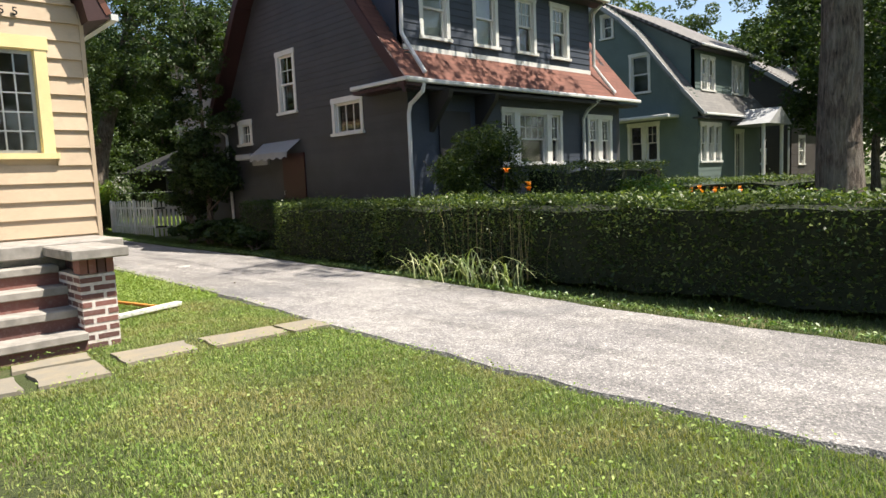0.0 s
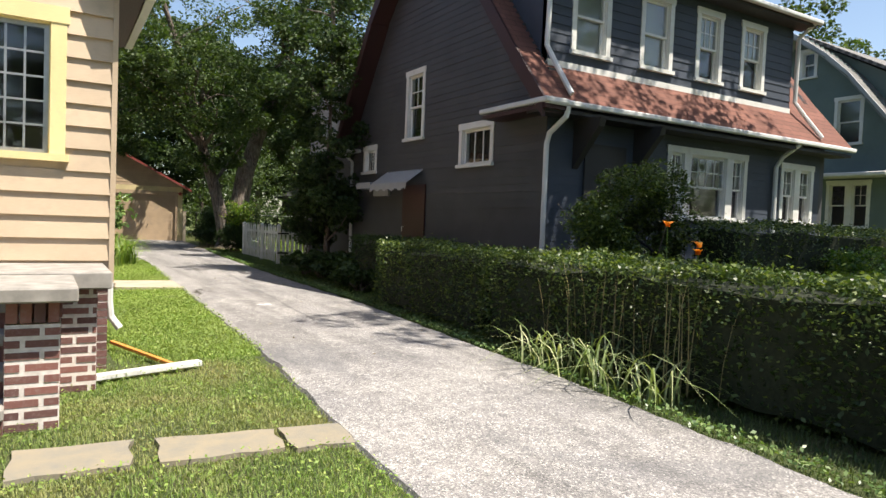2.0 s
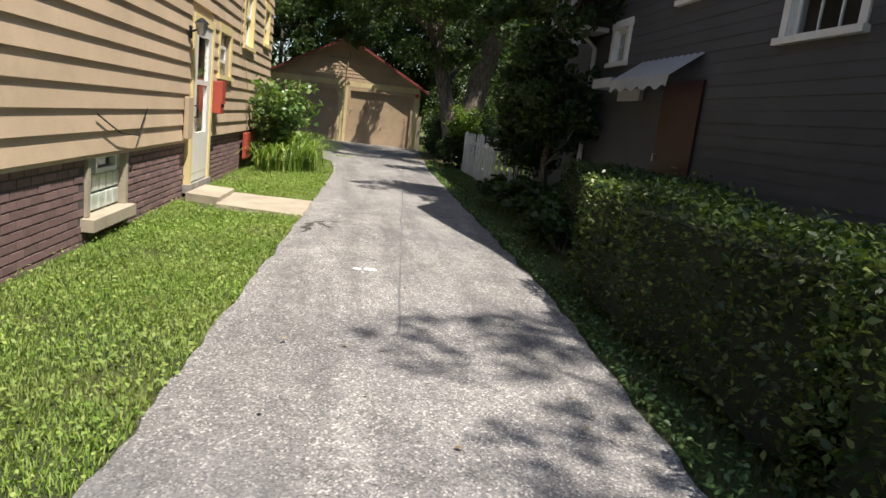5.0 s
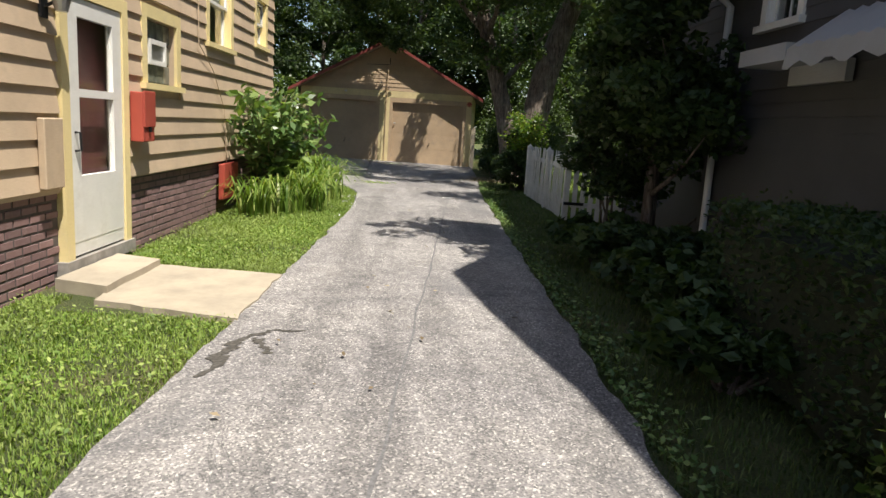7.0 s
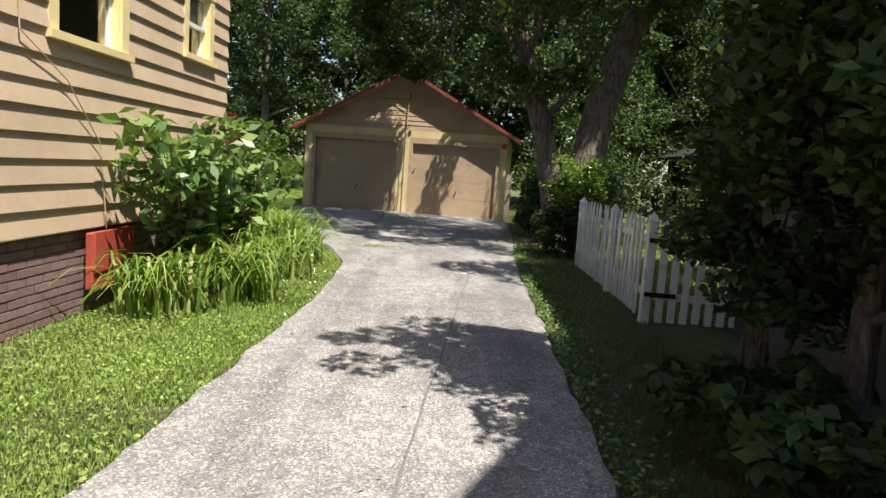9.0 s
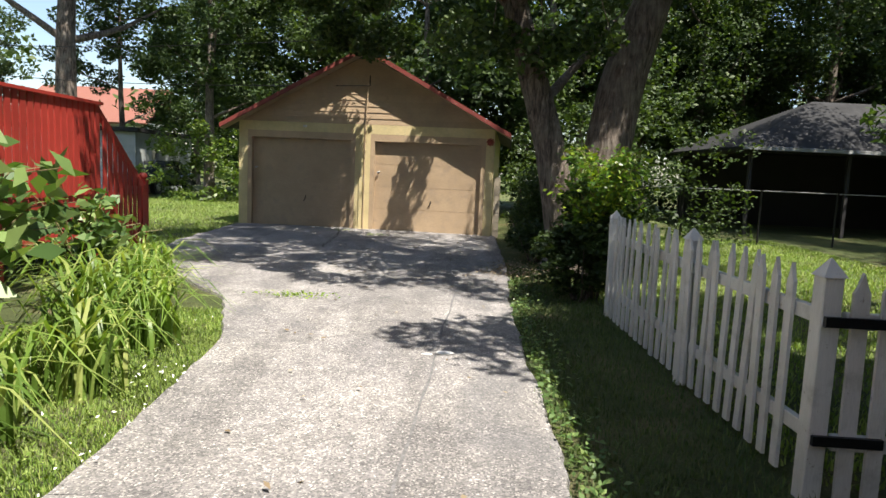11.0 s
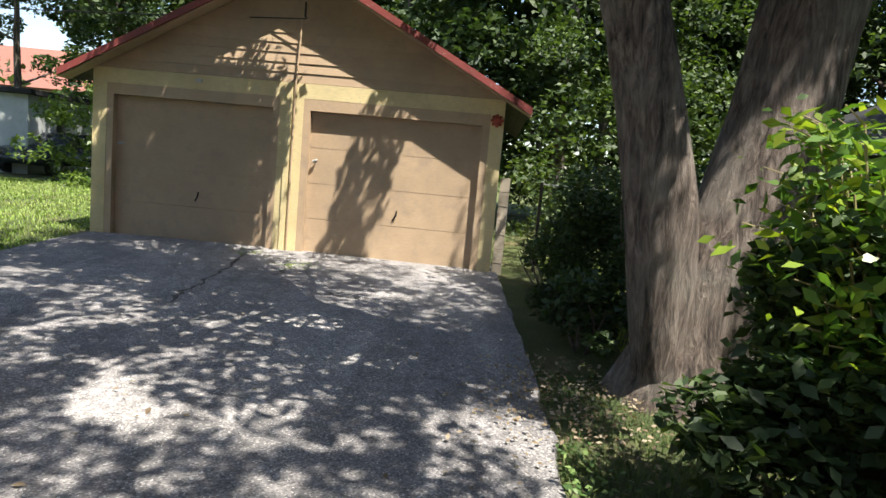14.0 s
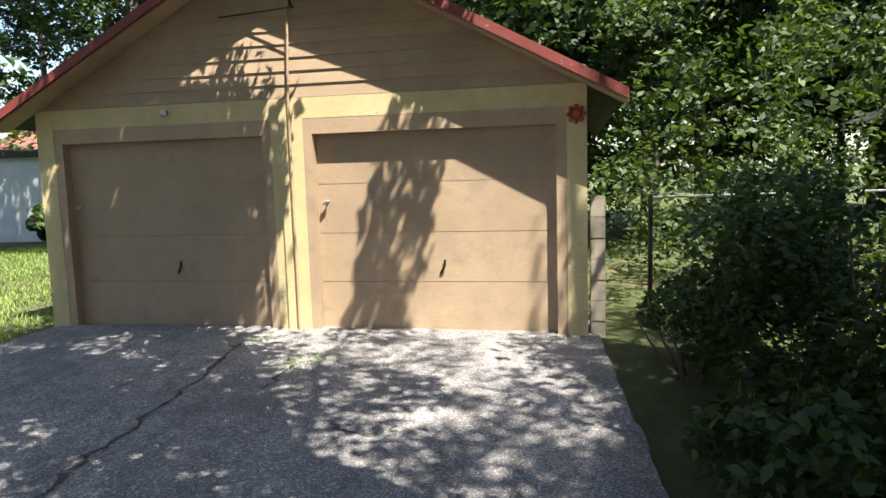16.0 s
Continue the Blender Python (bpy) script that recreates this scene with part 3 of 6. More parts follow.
def tree(label, x, y, z, height, r, crown_r, crown_low, clumps=70, per=170, leaf=0.17, mat=None, limbs=7, lean=(0, 0), name="tree", first=0.35, spread=1.0, bark=False, shift=(0, 0), sprays=(), flare=1.45):
    """A tapered trunk with limbs, and a crown of leaf clumps round the limbs' ends with gaps between."""
    th = thing(name, label, "tree", pose(x, y, z))
    top = height * 0.8
    bm = bmesh.new()
    pts = [Vector((lean[0] * (i / 7) ** 1.2 + R.gauss(0, r * 0.12), lean[1] * (i / 7) ** 1.2 + R.gauss(0, r * 0.12), top * i / 7 - (0.2 if i == 0 else 0))) for i in range(8)]
    rad = [r * (flare if i == 0 else 1) * (1 - 0.72 * i / 7) for i in range(8)]
    pts.insert(1, pts[0].lerp(pts[1], 0.3))
    rad.insert(1, r * (1.04 if flare > 1.2 else 0.74))
    if bark:
        furrowed(bm, pts, rad)
    else:
        tube(bm, pts, rad, 12, 0.3)
    ends = [pts[-1], pts[-2]]
    for i in range(limbs):
        k = first + (1 - first) * (i + R.random()) / limbs
        at = pts[min(len(pts) - 2, 1 + int(k * (len(pts) - 2)))]
        a = i * 2.4 + R.random()
        if shift != (0, 0) and i % 2:
            a = math.atan2(shift[1], shift[0]) + R.uniform(-0.7, 0.7)
        lp, lr = limb(at, (math.cos(a), math.sin(a), R.uniform(0.35, 0.9)), crown_r * R.uniform(0.7, 1.05) * spread, r * 0.42 * (1.1 - 0.6 * k), r * 0.06)
        tube(bm, lp, lr, 6, 0.15)
        ends += lp[3:]
    for sx, sy, sz, sr, sn in sprays:
        tip = Vector((sx - x, sy - y, sz - z))
        root = pts[5]
        lp = [root.lerp(tip, k / 5) + Vector((0, 0, 0.9 * math.sin(math.pi * k / 5))) + Vector((R.gauss(0, 0.08), R.gauss(0, 0.08), 0)) for k in range(6)]
        tube(bm, lp, [r * 0.16, r * 0.13, r * 0.1, r * 0.07, r * 0.04, r * 0.015], 6, 0.15)
    part("trunk", bm, M_BARK, th, smooth=True)
    cs, rs = [], []
    cz = (height + crown_low) / 2
    for i in range(clumps):
        if i < len(ends) * 2:
            c = np.array(ends[i % len(ends)]) + N.normal(0, crown_r * 0.14, 3)
        else:
            d = N.normal(0, 1, 3)
            d /= np.linalg.norm(d)
            c = np.array((lean[0] * 0.7 + shift[0], lean[1] * 0.7 + shift[1], cz)) + d * np.array((crown_r, crown_r, (height - crown_low) / 2)) * N.uniform(0.55, 1.0)
        c[2] = max(c[2], crown_low + R.uniform(0, 0.8))
        cr = crown_r * R.uniform(0.14, 0.27)
        if not in_gap(c + np.array((x, y, z)), cr):
            cs.append(c)
            rs.append(cr)
    for sx, sy, sz, sr, sn in sprays:
        for k in range(sn):
            c = np.array((sx - x, sy - y, sz - z)) + N.normal(0, 1, 3) * np.array((sr, sr, sr * 0.5))
            cr = R.uniform(0.28, 0.55)
            if sr < 0.2 or not in_gap(c + np.array((x, y, z)), cr):
                cs.append(c)
                rs.append(cr)
    part_mesh("crown", leaf_mesh("crown", clump_points(cs, rs, per), leaf, mat or M_LEAF, 0.75), None, th)
    return th


def bush(label, x, y, z, rx, ry, h, n=3500, leaf=0.07, mat=None, name="bush", core=True, stems=7, lumps=26):
    """A shrub: stems from one root and leaves in lumps over an uneven rounded body."""
    th = thing(name, label, "bush", pose(x, y, z))
    bm = bmesh.new()
    for i in range(stems):
        a = math.tau * i / stems
        lp, lr = limb((0.06 * math.cos(a), 0.06 * math.sin(a), -0.05), (math.cos(a) * rx * 0.6, math.sin(a) * ry * 0.6, h), h * 0.85, 0.018, 0.004, 0.3)
        tube(bm, lp, lr, 5)
    part("stem", bm, M_BARK, th)
    cs, rs = [], []
    for i in range(lumps):
        d = N.normal(0, 1, 3)
        d /= np.linalg.norm(d)
        k = N.uniform(0.45, 0.88)
        cs.append((d[0] * rx * k, d[1] * ry * k, max(h * 0.16, h * 0.54 + d[2] * h * 0.44 * k)))
        rs.append(min(rx, ry, h / 2) * N.uniform(0.3, 0.5))
    part_mesh("foliage", leaf_mesh("foliage", clump_points(cs, rs, n // lumps), leaf, mat or M_SHRUB, 0.6), None, th)
    return th


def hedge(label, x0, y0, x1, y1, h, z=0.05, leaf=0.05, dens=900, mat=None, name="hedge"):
    """A clipped hedge: a solid core coloured dark for inner shade, and leaves thick on top and on all sides."""
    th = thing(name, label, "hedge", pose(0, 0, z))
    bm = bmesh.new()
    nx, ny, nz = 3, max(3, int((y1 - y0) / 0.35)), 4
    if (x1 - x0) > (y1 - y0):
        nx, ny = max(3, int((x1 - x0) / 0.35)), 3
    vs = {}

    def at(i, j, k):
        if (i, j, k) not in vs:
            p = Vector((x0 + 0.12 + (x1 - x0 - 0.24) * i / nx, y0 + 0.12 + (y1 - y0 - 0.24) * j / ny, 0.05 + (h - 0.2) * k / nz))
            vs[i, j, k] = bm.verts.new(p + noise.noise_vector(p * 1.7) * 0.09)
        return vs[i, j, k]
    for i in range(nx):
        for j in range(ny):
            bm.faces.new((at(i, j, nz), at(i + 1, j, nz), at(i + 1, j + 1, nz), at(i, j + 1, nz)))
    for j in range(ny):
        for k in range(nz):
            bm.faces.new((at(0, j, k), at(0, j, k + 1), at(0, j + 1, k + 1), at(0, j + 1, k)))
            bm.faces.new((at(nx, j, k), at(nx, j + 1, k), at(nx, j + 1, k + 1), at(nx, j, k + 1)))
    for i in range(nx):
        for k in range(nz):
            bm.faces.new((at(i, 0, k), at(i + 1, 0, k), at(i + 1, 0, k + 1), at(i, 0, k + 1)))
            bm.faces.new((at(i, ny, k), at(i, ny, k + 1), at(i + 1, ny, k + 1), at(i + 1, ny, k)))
    part("inner_growth", bm, M_HEDGE_CORE, th, "solid hedge core coloured dark for the shade between leaves")
    lx, ly = x1 - x0, y1 - y0
    pts = []
    for area, make in ((lx * ly * 1.3, lambda n: (N.uniform(x0, x1, n), N.uniform(y0, y1, n), h - np.abs(N.normal(0, 0.05, n)) + N.exponential(0.02, n))),
                       (ly * h, lambda n: (x0 + np.abs(N.normal(0, 0.07, n)), N.uniform(y0, y1, n), h * N.uniform(0.0, 1, n) ** 0.8)),
                       (ly * h, lambda n: (x1 - np.abs(N.normal(0, 0.07, n)), N.uniform(y0, y1, n), h * N.uniform(0.0, 1, n) ** 0.8)),
                       (lx * h, lambda n: (N.uniform(x0, x1, n), y0 + np.abs(N.normal(0, 0.07, n)), h * N.uniform(0.0, 1, n) ** 0.8)),
                       (lx * h, lambda n: (N.uniform(x0, x1, n), y1 - np.abs(N.normal(0, 0.07, n)), h * N.uniform(0.0, 1, n) ** 0.8))):
        p = np.stack(make(int(area * dens)), -1)
        pts.append(p)
    pts = np.concatenate(pts)
    bulge = np.array([noise.noise_vector(Vector(p) * 1.1) for p in pts]) * np.array((0.13, 0.1, 0.07))
    part_mesh("foliage", leaf_mesh("foliage", pts + bulge, leaf, mat or M_HEDGE, 0.7), None, th)
    return th


def blades(pts, height, width, mat, arch=0.5, segs=3, vary=0.35, droop=None):
    """Strap leaves that rise from the points and arch over."""
    n = len(pts)
    a = N.uniform(0, math.tau, n)
    hh = height * (1 + N.uniform(-vary, vary, n))
    ar = arch * hh * N.uniform(0.4, 1.3, n)
    d = np.stack((np.cos(a), np.sin(a), np.zeros(n)), -1)
    s = np.stack((-np.sin(a), np.cos(a), np.zeros(n)), -1) * (width / 2)
    pts = np.asarray(pts)
    quads = []
    prev = None
    for i in range(segs + 1):
        f = i / segs
        c = pts + d * (ar * f * f)[:, None] + np.array((0, 0, 1.0)) * (hh * (f - (0.38 * arch if droop is None else droop) * f ** 3.2))[:, None]
        w = s * (1 - f ** 2 * 0.95)
        cur = (c - w, c + w)
        if prev is not None:
            quads.append(np.stack((prev[0], prev[1], cur[1], cur[0]), 1))
        prev = cur
    co = np.stack(quads, 1).reshape(-1, 3)
    me = bpy.data.meshes.new("blades")
    # vertices of one blade stay joined so that it keeps one colour
    base = co.reshape(n, segs, 4, 3)
    verts = np.concatenate((base[:, 0, 0:2], *(base[:, i, [3, 2]] for i in range(segs))), 1)
    k = 2 * (segs + 1)
    idx = np.array([[2 * i, 2 * i + 1, 2 * i + 3, 2 * i + 2] for i in range(segs)])
    faces = (np.arange(n)[:, None, None] * k + idx[None]).reshape(-1, 4)
    me.vertices.add(n * k)
    me.vertices.foreach_set("co", verts.astype(np.float32).ravel())
    me.loops.add(faces.size)
    me.loops.foreach_set("vertex_index", faces.astype(np.int32).ravel())
    me.polygons.add(len(faces))
    me.polygons.foreach_set("loop_start", np.arange(0, faces.size, 4, dtype=np.int32))
    me.update(calc_edges=True)
    me.materials.append(mat)
    return me


def tuft(label, x, y, n, height, width, mat, spread=0.18, arch=0.7, name="grass_clump", z=None, cat="plant", droop=None):
    p = np.stack((N.normal(x, spread, n), N.normal(y, spread, n), np.full(n, (ground_z(y) if z is None else z) - 0.02)), -1)
    p -= np.array((x, y, 0))
    ob = part_mesh(name, blades(p, height, width, mat, arch, 5, 0.35, droop), None)
    ob.location = (x, y, 0)
    return tagged(ob, label, cat)


# near-black colour stands in for the shade deep inside the hedges
M_HEDGE_CORE = plain("hedge_core_shade", (0.02, 0.026, 0.012), 1.0, 0, 0.5, 30)

# ---- ground ----
def strip(name, rows, mat, label, category, up=0.0, thick=0.06):
    """A flat strip on the ground between a left and a right edge, with a rim that goes down into it."""
    bm = bmesh.new()
    L = [bm.verts.new((a, y, ground_z(y) + up)) for y, a, b in rows]
    M = [bm.verts.new(((a + b) / 2, y, ground_z(y) + up + 0.015)) for y, a, b in rows]
    Rr = [bm.verts.new((b, y, ground_z(y) + up)) for y, a, b in rows]
    l2 = [bm.verts.new(v.co - Vector((0.03, 0, thick))) for v in L]
    r2 = [bm.verts.new(v.co + Vector((0.03, 0, -thick))) for v in Rr]
    for i in range(len(rows) - 1):
        for p, q in ((l2, L), (L, M), (M, Rr), (Rr, r2)):
            bm.faces.new((p[i], q[i], q[i + 1], p[i + 1]))
    bmesh.ops.recalc_face_normals(bm, faces=bm.faces[:])
    return tagged(part(name, bm, mat), label, category, kind="structure")


bm = bmesh.new()
ys = [-250, 18, 35, 400]
cols = [[bm.verts.new((x, y, ground_z(y) - 0.02)) for y in ys] for x in (-300, 300)]
for i in range(3):
    bm.faces.new((cols[0][i], cols[1][i], cols[1][i + 1], cols[0][i + 1]))
tagged(part("ground", bm, M_SOIL), "lawn and bare soil under the grass", "ground", kind="structure")

EDGE_L = [(-6, 3.75), (0.8, 3.74), (2.7, 3.72), (5.8, 3.88), (8.5, 4.12), (12.5, 4.29), (16.5, 4.44), (22, 4.62), (24.3, 4.5), (26, 3.95), (27.3, 2.9), (28.6, 1.75), (31, 1.5), (34.6, 1.5)]
EDGE_R = [(-6, 6.0), (1.3, 6.05), (3.7, 6.12), (5.1, 6.28), (6.7, 6.47), (8.3, 6.57), (12, 6.87), (16, 6.98), (22, 7.08), (25.7, 7.15), (28.9, 7.4), (34.6, 7.6)]


def edge(table, y):
    return float(np.interp(y, [p[0] for p in table], [p[1] for p in table]))


rows = []
y = -6.0
while y <= 34.6:
    rows.append((y, edge(EDGE_L, y) + 0.05 * noise.noise(Vector((0, y * 1.9, 0))) + R.uniform(-0.015, 0.015), edge(EDGE_R, y) + 0.05 * noise.noise(Vector((7, y * 1.9, 0))) + R.uniform(-0.015, 0.015)))
    y += 0.14
strip("driveway", rows, M_ASPHALT, "worn grey asphalt driveway with coarse pale aggregate", "driveway", 0.015)


# ---- houses ----
def beige_house():
    h = thing("house", "tan lap-sided house on a brick foundation with cream trim", "house", pose(2.6, 8.74, 0, 0, 0, -0.75))
    L, W, H = 15.1, 7.5, 5.6
    side = Face((0, 0, 0), (0, 1, 0), (1, 0, 0))
    front = Face((0, 0, 0), (-1, 0, 0), (0, -1, 0))
    PORCH, PH = 2.3, 3.75
    # side: u is the distance behind the front corner
    door = (7.47, 0.16, 8.73, 2.60)
    wins = [(9.1, 1.78, 10.2, 2.62), (11.15, 2.44, 12.4, 3.75), (13.65, 2.7, 14.55, 3.62)]
    holes = [window(h, side, *w, M_TRIM_Y, M_WHITE, trim=0.13, cols=1, rows=1, blind=0.5) for w in wins[1:]]
    gw = part("block_window", side.boxed(9.1, 0.0, 1.78, 9.23, 0.035, 2.62), M_TRIM_Y, h, "glass-block window with a small white vent")
    for q in ((10.07, 1.78, 10.2, 2.62), (9.23, 2.49, 10.07, 2.62)):
        part("window_frame", side.boxed(q[0], 0.0, q[1], q[2], 0.035, q[3]), M_TRIM_Y, gw)
    part("window_sill", side.boxed(9.07, -0.12, 1.745, 10.23, 0.08, 1.81), M_TRIM_Y, gw)
    part("mortar", side.boxed(9.225, -0.14, 1.8, 10.075, -0.1, 2.5), M_LGREY, gw)
    for i in range(4):
        for j in range(3):
            u, z = 9.232 + 0.21 * i, 1.812 + 0.227 * j
            part("glass_block", boxed(-0.12, u + 0.006, z + 0.006, -0.05 + R.uniform(-0.004, 0.004), u + 0.204, z + 0.221, bev=0.014), M_BLOCK_D, gw)
    vent = bmesh.new()
    for q in ((9.42, 2.02, 9.465, 2.29), (9.835, 2.02, 9.88, 2.29), (9.465, 2.02, 9.835, 2.07), (9.465, 2.24, 9.835, 2.29)):
        side.box(vent, q[0], -0.06, q[1], q[2], -0.015, q[3])
    gv = part("vent_frame", vent, M_WHITE, gw, "white hopper vent frame")
    part("vent_pane", side.boxed(9.465, -0.045, 2.07, 9.835, -0.035, 2.24), M_STEEL, gv)
    holes.append((9.23, 1.81, 10.07, 2.49))
    bh = (4.17, 0.26, 5.15, 0.82)
    bw = part("basement_window", side.boxed(4.1, -0.14, 0.26, 4.17, 0.0, 0.82), M_CONC, h, "glass-block basement window with a white vent")
    part("window_frame", side.boxed(5.09, -0.14, 0.26, 5.16, 0.0, 0.82), M_CONC, bw)
    for i in range(5):
        for j in range(3):
            u, z = 4.175 + 0.183 * i, 0.262 + 0.183 * j
            if not (j == 2 and 1 <= i <= 3):
                part("glass_block", boxed(-0.13, u + 0.006, z + 0.006, -0.065 + R.uniform(-0.004, 0.004), u + 0.176, z + 0.176, bev=0.014), M_BLOCK, bw)
    part("mortar", side.boxed(4.17, -0.14, 0.26, 5.09, -0.11, 0.815), M_LGREY, bw)
    vent = bmesh.new()
    for q in ((4.36, 0.635, 4.40, 0.81), (4.86, 0.635, 4.90, 0.81), (4.40, 0.635, 4.86, 0.68), (4.40, 0.775, 4.86, 0.81)):
        side.box(vent, q[0], -0.1, q[1], q[2], -0.03, q[3])
    v = part("vent_frame", vent, M_WHITE, bw, "white hopper vent frame")
    part("vent_pane", side.boxed(4.40, -0.09, 0.68, 4.86, -0.08, 0.775), M_GLASS, v)
    out_lo = lambda z: (0, L) if z < PH else (PORCH, L)
    wall_slab(side, h, "side_wall", M_TAN, holes + [(7.59, 0.0, 8.61, 2.45), bh], lambda z: (0, L), 0.82, PH, 0.2)
    wall_slab(side, h, "upper_side_wall", M_TAN, holes, lambda z: (PORCH, L), PH, H, 0.2)
    casings = wins + [door]
    wall = part("siding_base", side.boxed(0, 0.0, 0.80, 7.46, 0.02, 0.86), M_TAN, h)
    siding(side, wall, M_TAN, casings, out_lo, 0.84, H, 0.205, 0.038)
    bricks(Face((-0.03, 0, 0), (0, 1, 0), (1, 0, 0)), part("foundation", side.boxed(0, -0.2, -0.1, 4.0, -0.09, 0.8), M_MORTAR_D, h), M_BRICK2, 0.0, L, -0.02, 0.82, 0.076, 0.215, M_MORTAR_D,
           keep=lambda u, z: 5.0 < u < 10.2, holes=[(4.1, 0.2, 5.16, 0.85), (7.5, -0.1, 8.7, 0.85)])
    part("window_ledge", side.boxed(4.02, -0.1, 0.14, 5.16, 0.09, 0.255), M_CONC, h, "rough concrete ledge under the basement window")
    # storm door
    d = part("door", side.boxed(7.62, -0.02, 0.22, 8.6, 0.03, 0.34), M_WHITE, h, "white storm door with two tall glass lights")
    for q in ((7.62, 0.34, 7.79, 2.42), (8.43, 0.34, 8.6, 2.42), (7.79, 2.27, 8.43, 2.42), (7.79, 1.6, 8.43, 1.67), (7.79, 0.34, 8.43, 0.92)):
        part("door_rail", side.boxed(q[0], -0.02, q[1], q[2], 0.034, q[3]), M_WHITE, d)
    for z0, z1 in ((0.92, 1.6), (1.67, 2.27)):
        part("pane", side.boxed(7.785, 0.0, z0 - 0.01, 8.435, 0.005, z1 + 0.01), M_GLASS, d).visible_shadow = False
    part("inner_door", side.boxed(7.62, -0.19, 0.2, 8.6, -0.12, 2.43), M_REDBLIND, d, "dark red inner door behind the glass")
    for q in ((7.49, 0.16, 7.61, 2.55), (8.61, 0.16, 8.73, 2.55), (7.61, 2.43, 8.61, 2.55)):
        part("door_casing", side.boxed(q[0], -0.1, q[1], q[2], 0.05, q[3]), M_TRIM_Y, d, "peeling cream door casing")
    part("threshold", side.boxed(7.45, -0.15, 0.08, 8.77, 0.07, 0.2), M_STONE, d)
    bm = tubed([side(7.7, 0.03, 1.3), side(7.7, 0.08, 1.3), side(7.7, 0.085, 1.15), side(7.7, 0.03, 1.14)], 0.012, 6)
    part("door_handle", bm, M_IRON, d, "black pull handle")
    # front: u runs away from the driveway
    fw = [(0.37, 1.97, 1.16, 3.30), (1.28, 1.97, 2.07, 3.30), (2.19, 1.97, 2.98, 3.30)]
    fh = [window(h, front, *w, M_TRIM_Y, M_STEEL, trim=0.125, cols=3, rows=5, double=False) for w in fw]
    wall_slab(front, h, "front_wall", M_TAN, fh, lambda z: (0.2, W), 0.82, PH, 0.2)
    fb = part("front_siding_base", front.boxed(0.0, 0, 0.8, W, 0.02, 0.86), M_TAN, h)
    siding(front, fb, M_TAN, fw, lambda z: (-0.02, W) if z < 3.55 else ((z - 3.55) * 0.29, W - (z - 3.55) * 0.29), 0.84, 5.6, 0.205, 0.038)
    upper = Face((0, PORCH, 0), (-1, 0, 0), (0, -1, 0))
    wall_slab(upper, h, "upper_front_wall", M_TAN, [], lambda z: (0.2, W), PH, H, 0.2)
    part("corner_board", side.boxed(-0.04, 0.0, 0.84, 0.012, 0.046, PH), M_TAN, h)
    bricks(Face((0, -0.0, 0), (-1, 0, 0), (0, -1, 0)), part("front_foundation", front.boxed(0.05, -0.2, -0.1, W, -0.09, 0.8), M_MORTAR_D, h), M_BRICK, 0.0, 1.2, -0.02, 0.82, 0.076, 0.215, M_MORTAR)
    bm = bmesh.new()
    box(bm, -W, L - 0.2, 0, 0, L, H)
    box(bm, -W, 0, 0, -W + 0.2, L - 0.2, H)
    part("back_walls", bm, M_TAN, h)
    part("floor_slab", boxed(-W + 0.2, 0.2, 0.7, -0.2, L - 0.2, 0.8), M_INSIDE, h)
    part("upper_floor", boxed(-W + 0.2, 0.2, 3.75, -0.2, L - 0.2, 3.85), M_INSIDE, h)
    for k, s in ((0, 1), (1, -1)):
        x0 = 0.5 if k == 0 else -W - 0.5
        roof_slab(h, (x0, PORCH - 0.4, H - 0.15), (x0, L + 0.4, H - 0.15), (-W / 2, L + 0.4, H + 3.0), (-W / 2, PORCH - 0.4, H + 3.0), 0.14, M_SH_RED)
    bm = bmesh.new()
    for yy in (PORCH, L - 0.15):
        prism(bm, ((0, yy, H), (-W, yy, H), (-W / 2, yy, H + 2.75)), (0, 0.15, 0))
    part("gable", bm, M_TAN, h)
    # the front room's steep gambrel end with its maroon flared eave
    bm = bmesh.new()
    prism(bm, ((-0.07, 0.005, PH), (-W + 0.07, 0.005, PH), (-W + 0.62, 0.005, 5.6), (-W / 2, 0.005, 7.1), (-0.62, 0.005, 5.6)), (0, 0.15, 0))
    part("front_gable", bm, M_TAN, h)
    for s, x in ((1, 0.0), (-1, -W)):
        for a, b in (((0.3, 3.62), (0.06, 4.1)), ((0.06, 4.1), (-0.5, 5.75)), ((-0.5, 5.75), (-W / 2, 7.35))):
            roof_slab(h, (x + s * a[0], -0.3, a[1]), (x + s * a[0], PORCH + 0.1, a[1]), (x + s * b[0], PORCH + 0.1, b[1]), (x + s * b[0], -0.3, b[1]), 0.07, M_SH_RED, "porch_roof")
    bm = bmesh.new()
    prism(bm, ((0.03, -0.29, 3.5), (0.28, -0.29, 3.56), (0.02, -0.29, 4.06), (-0.1, -0.29, 4.2)), (0, PORCH + 0.3, 0))
    part("soffit", bm, M_MAROON, h)
    bm = bmesh.new()
    prism(bm, ((0.02, -0.29, 4.0), (0.03, -0.29, 4.1), (-0.54, -0.29, 5.72), (-0.64, -0.29, 5.7)), (0, 0.3, 0))
    part("rake_soffit", bm, M_MAROON, h)
    part("gutter", boxed(0.28, -0.32, 3.54, 0.36, PORCH, 3.61), M_ALU, h)
    # downspouts
    part("downspout", tubed([(0.1, 1.0, 3.9), (0.09, 1.22, 3.6), (0.09, 1.24, 0.5), (0.11, 1.24, 0.33), (0.2, 1.22, 0.2)], 0.042, 8), M_ALU, h, "white round downspout")
    return h


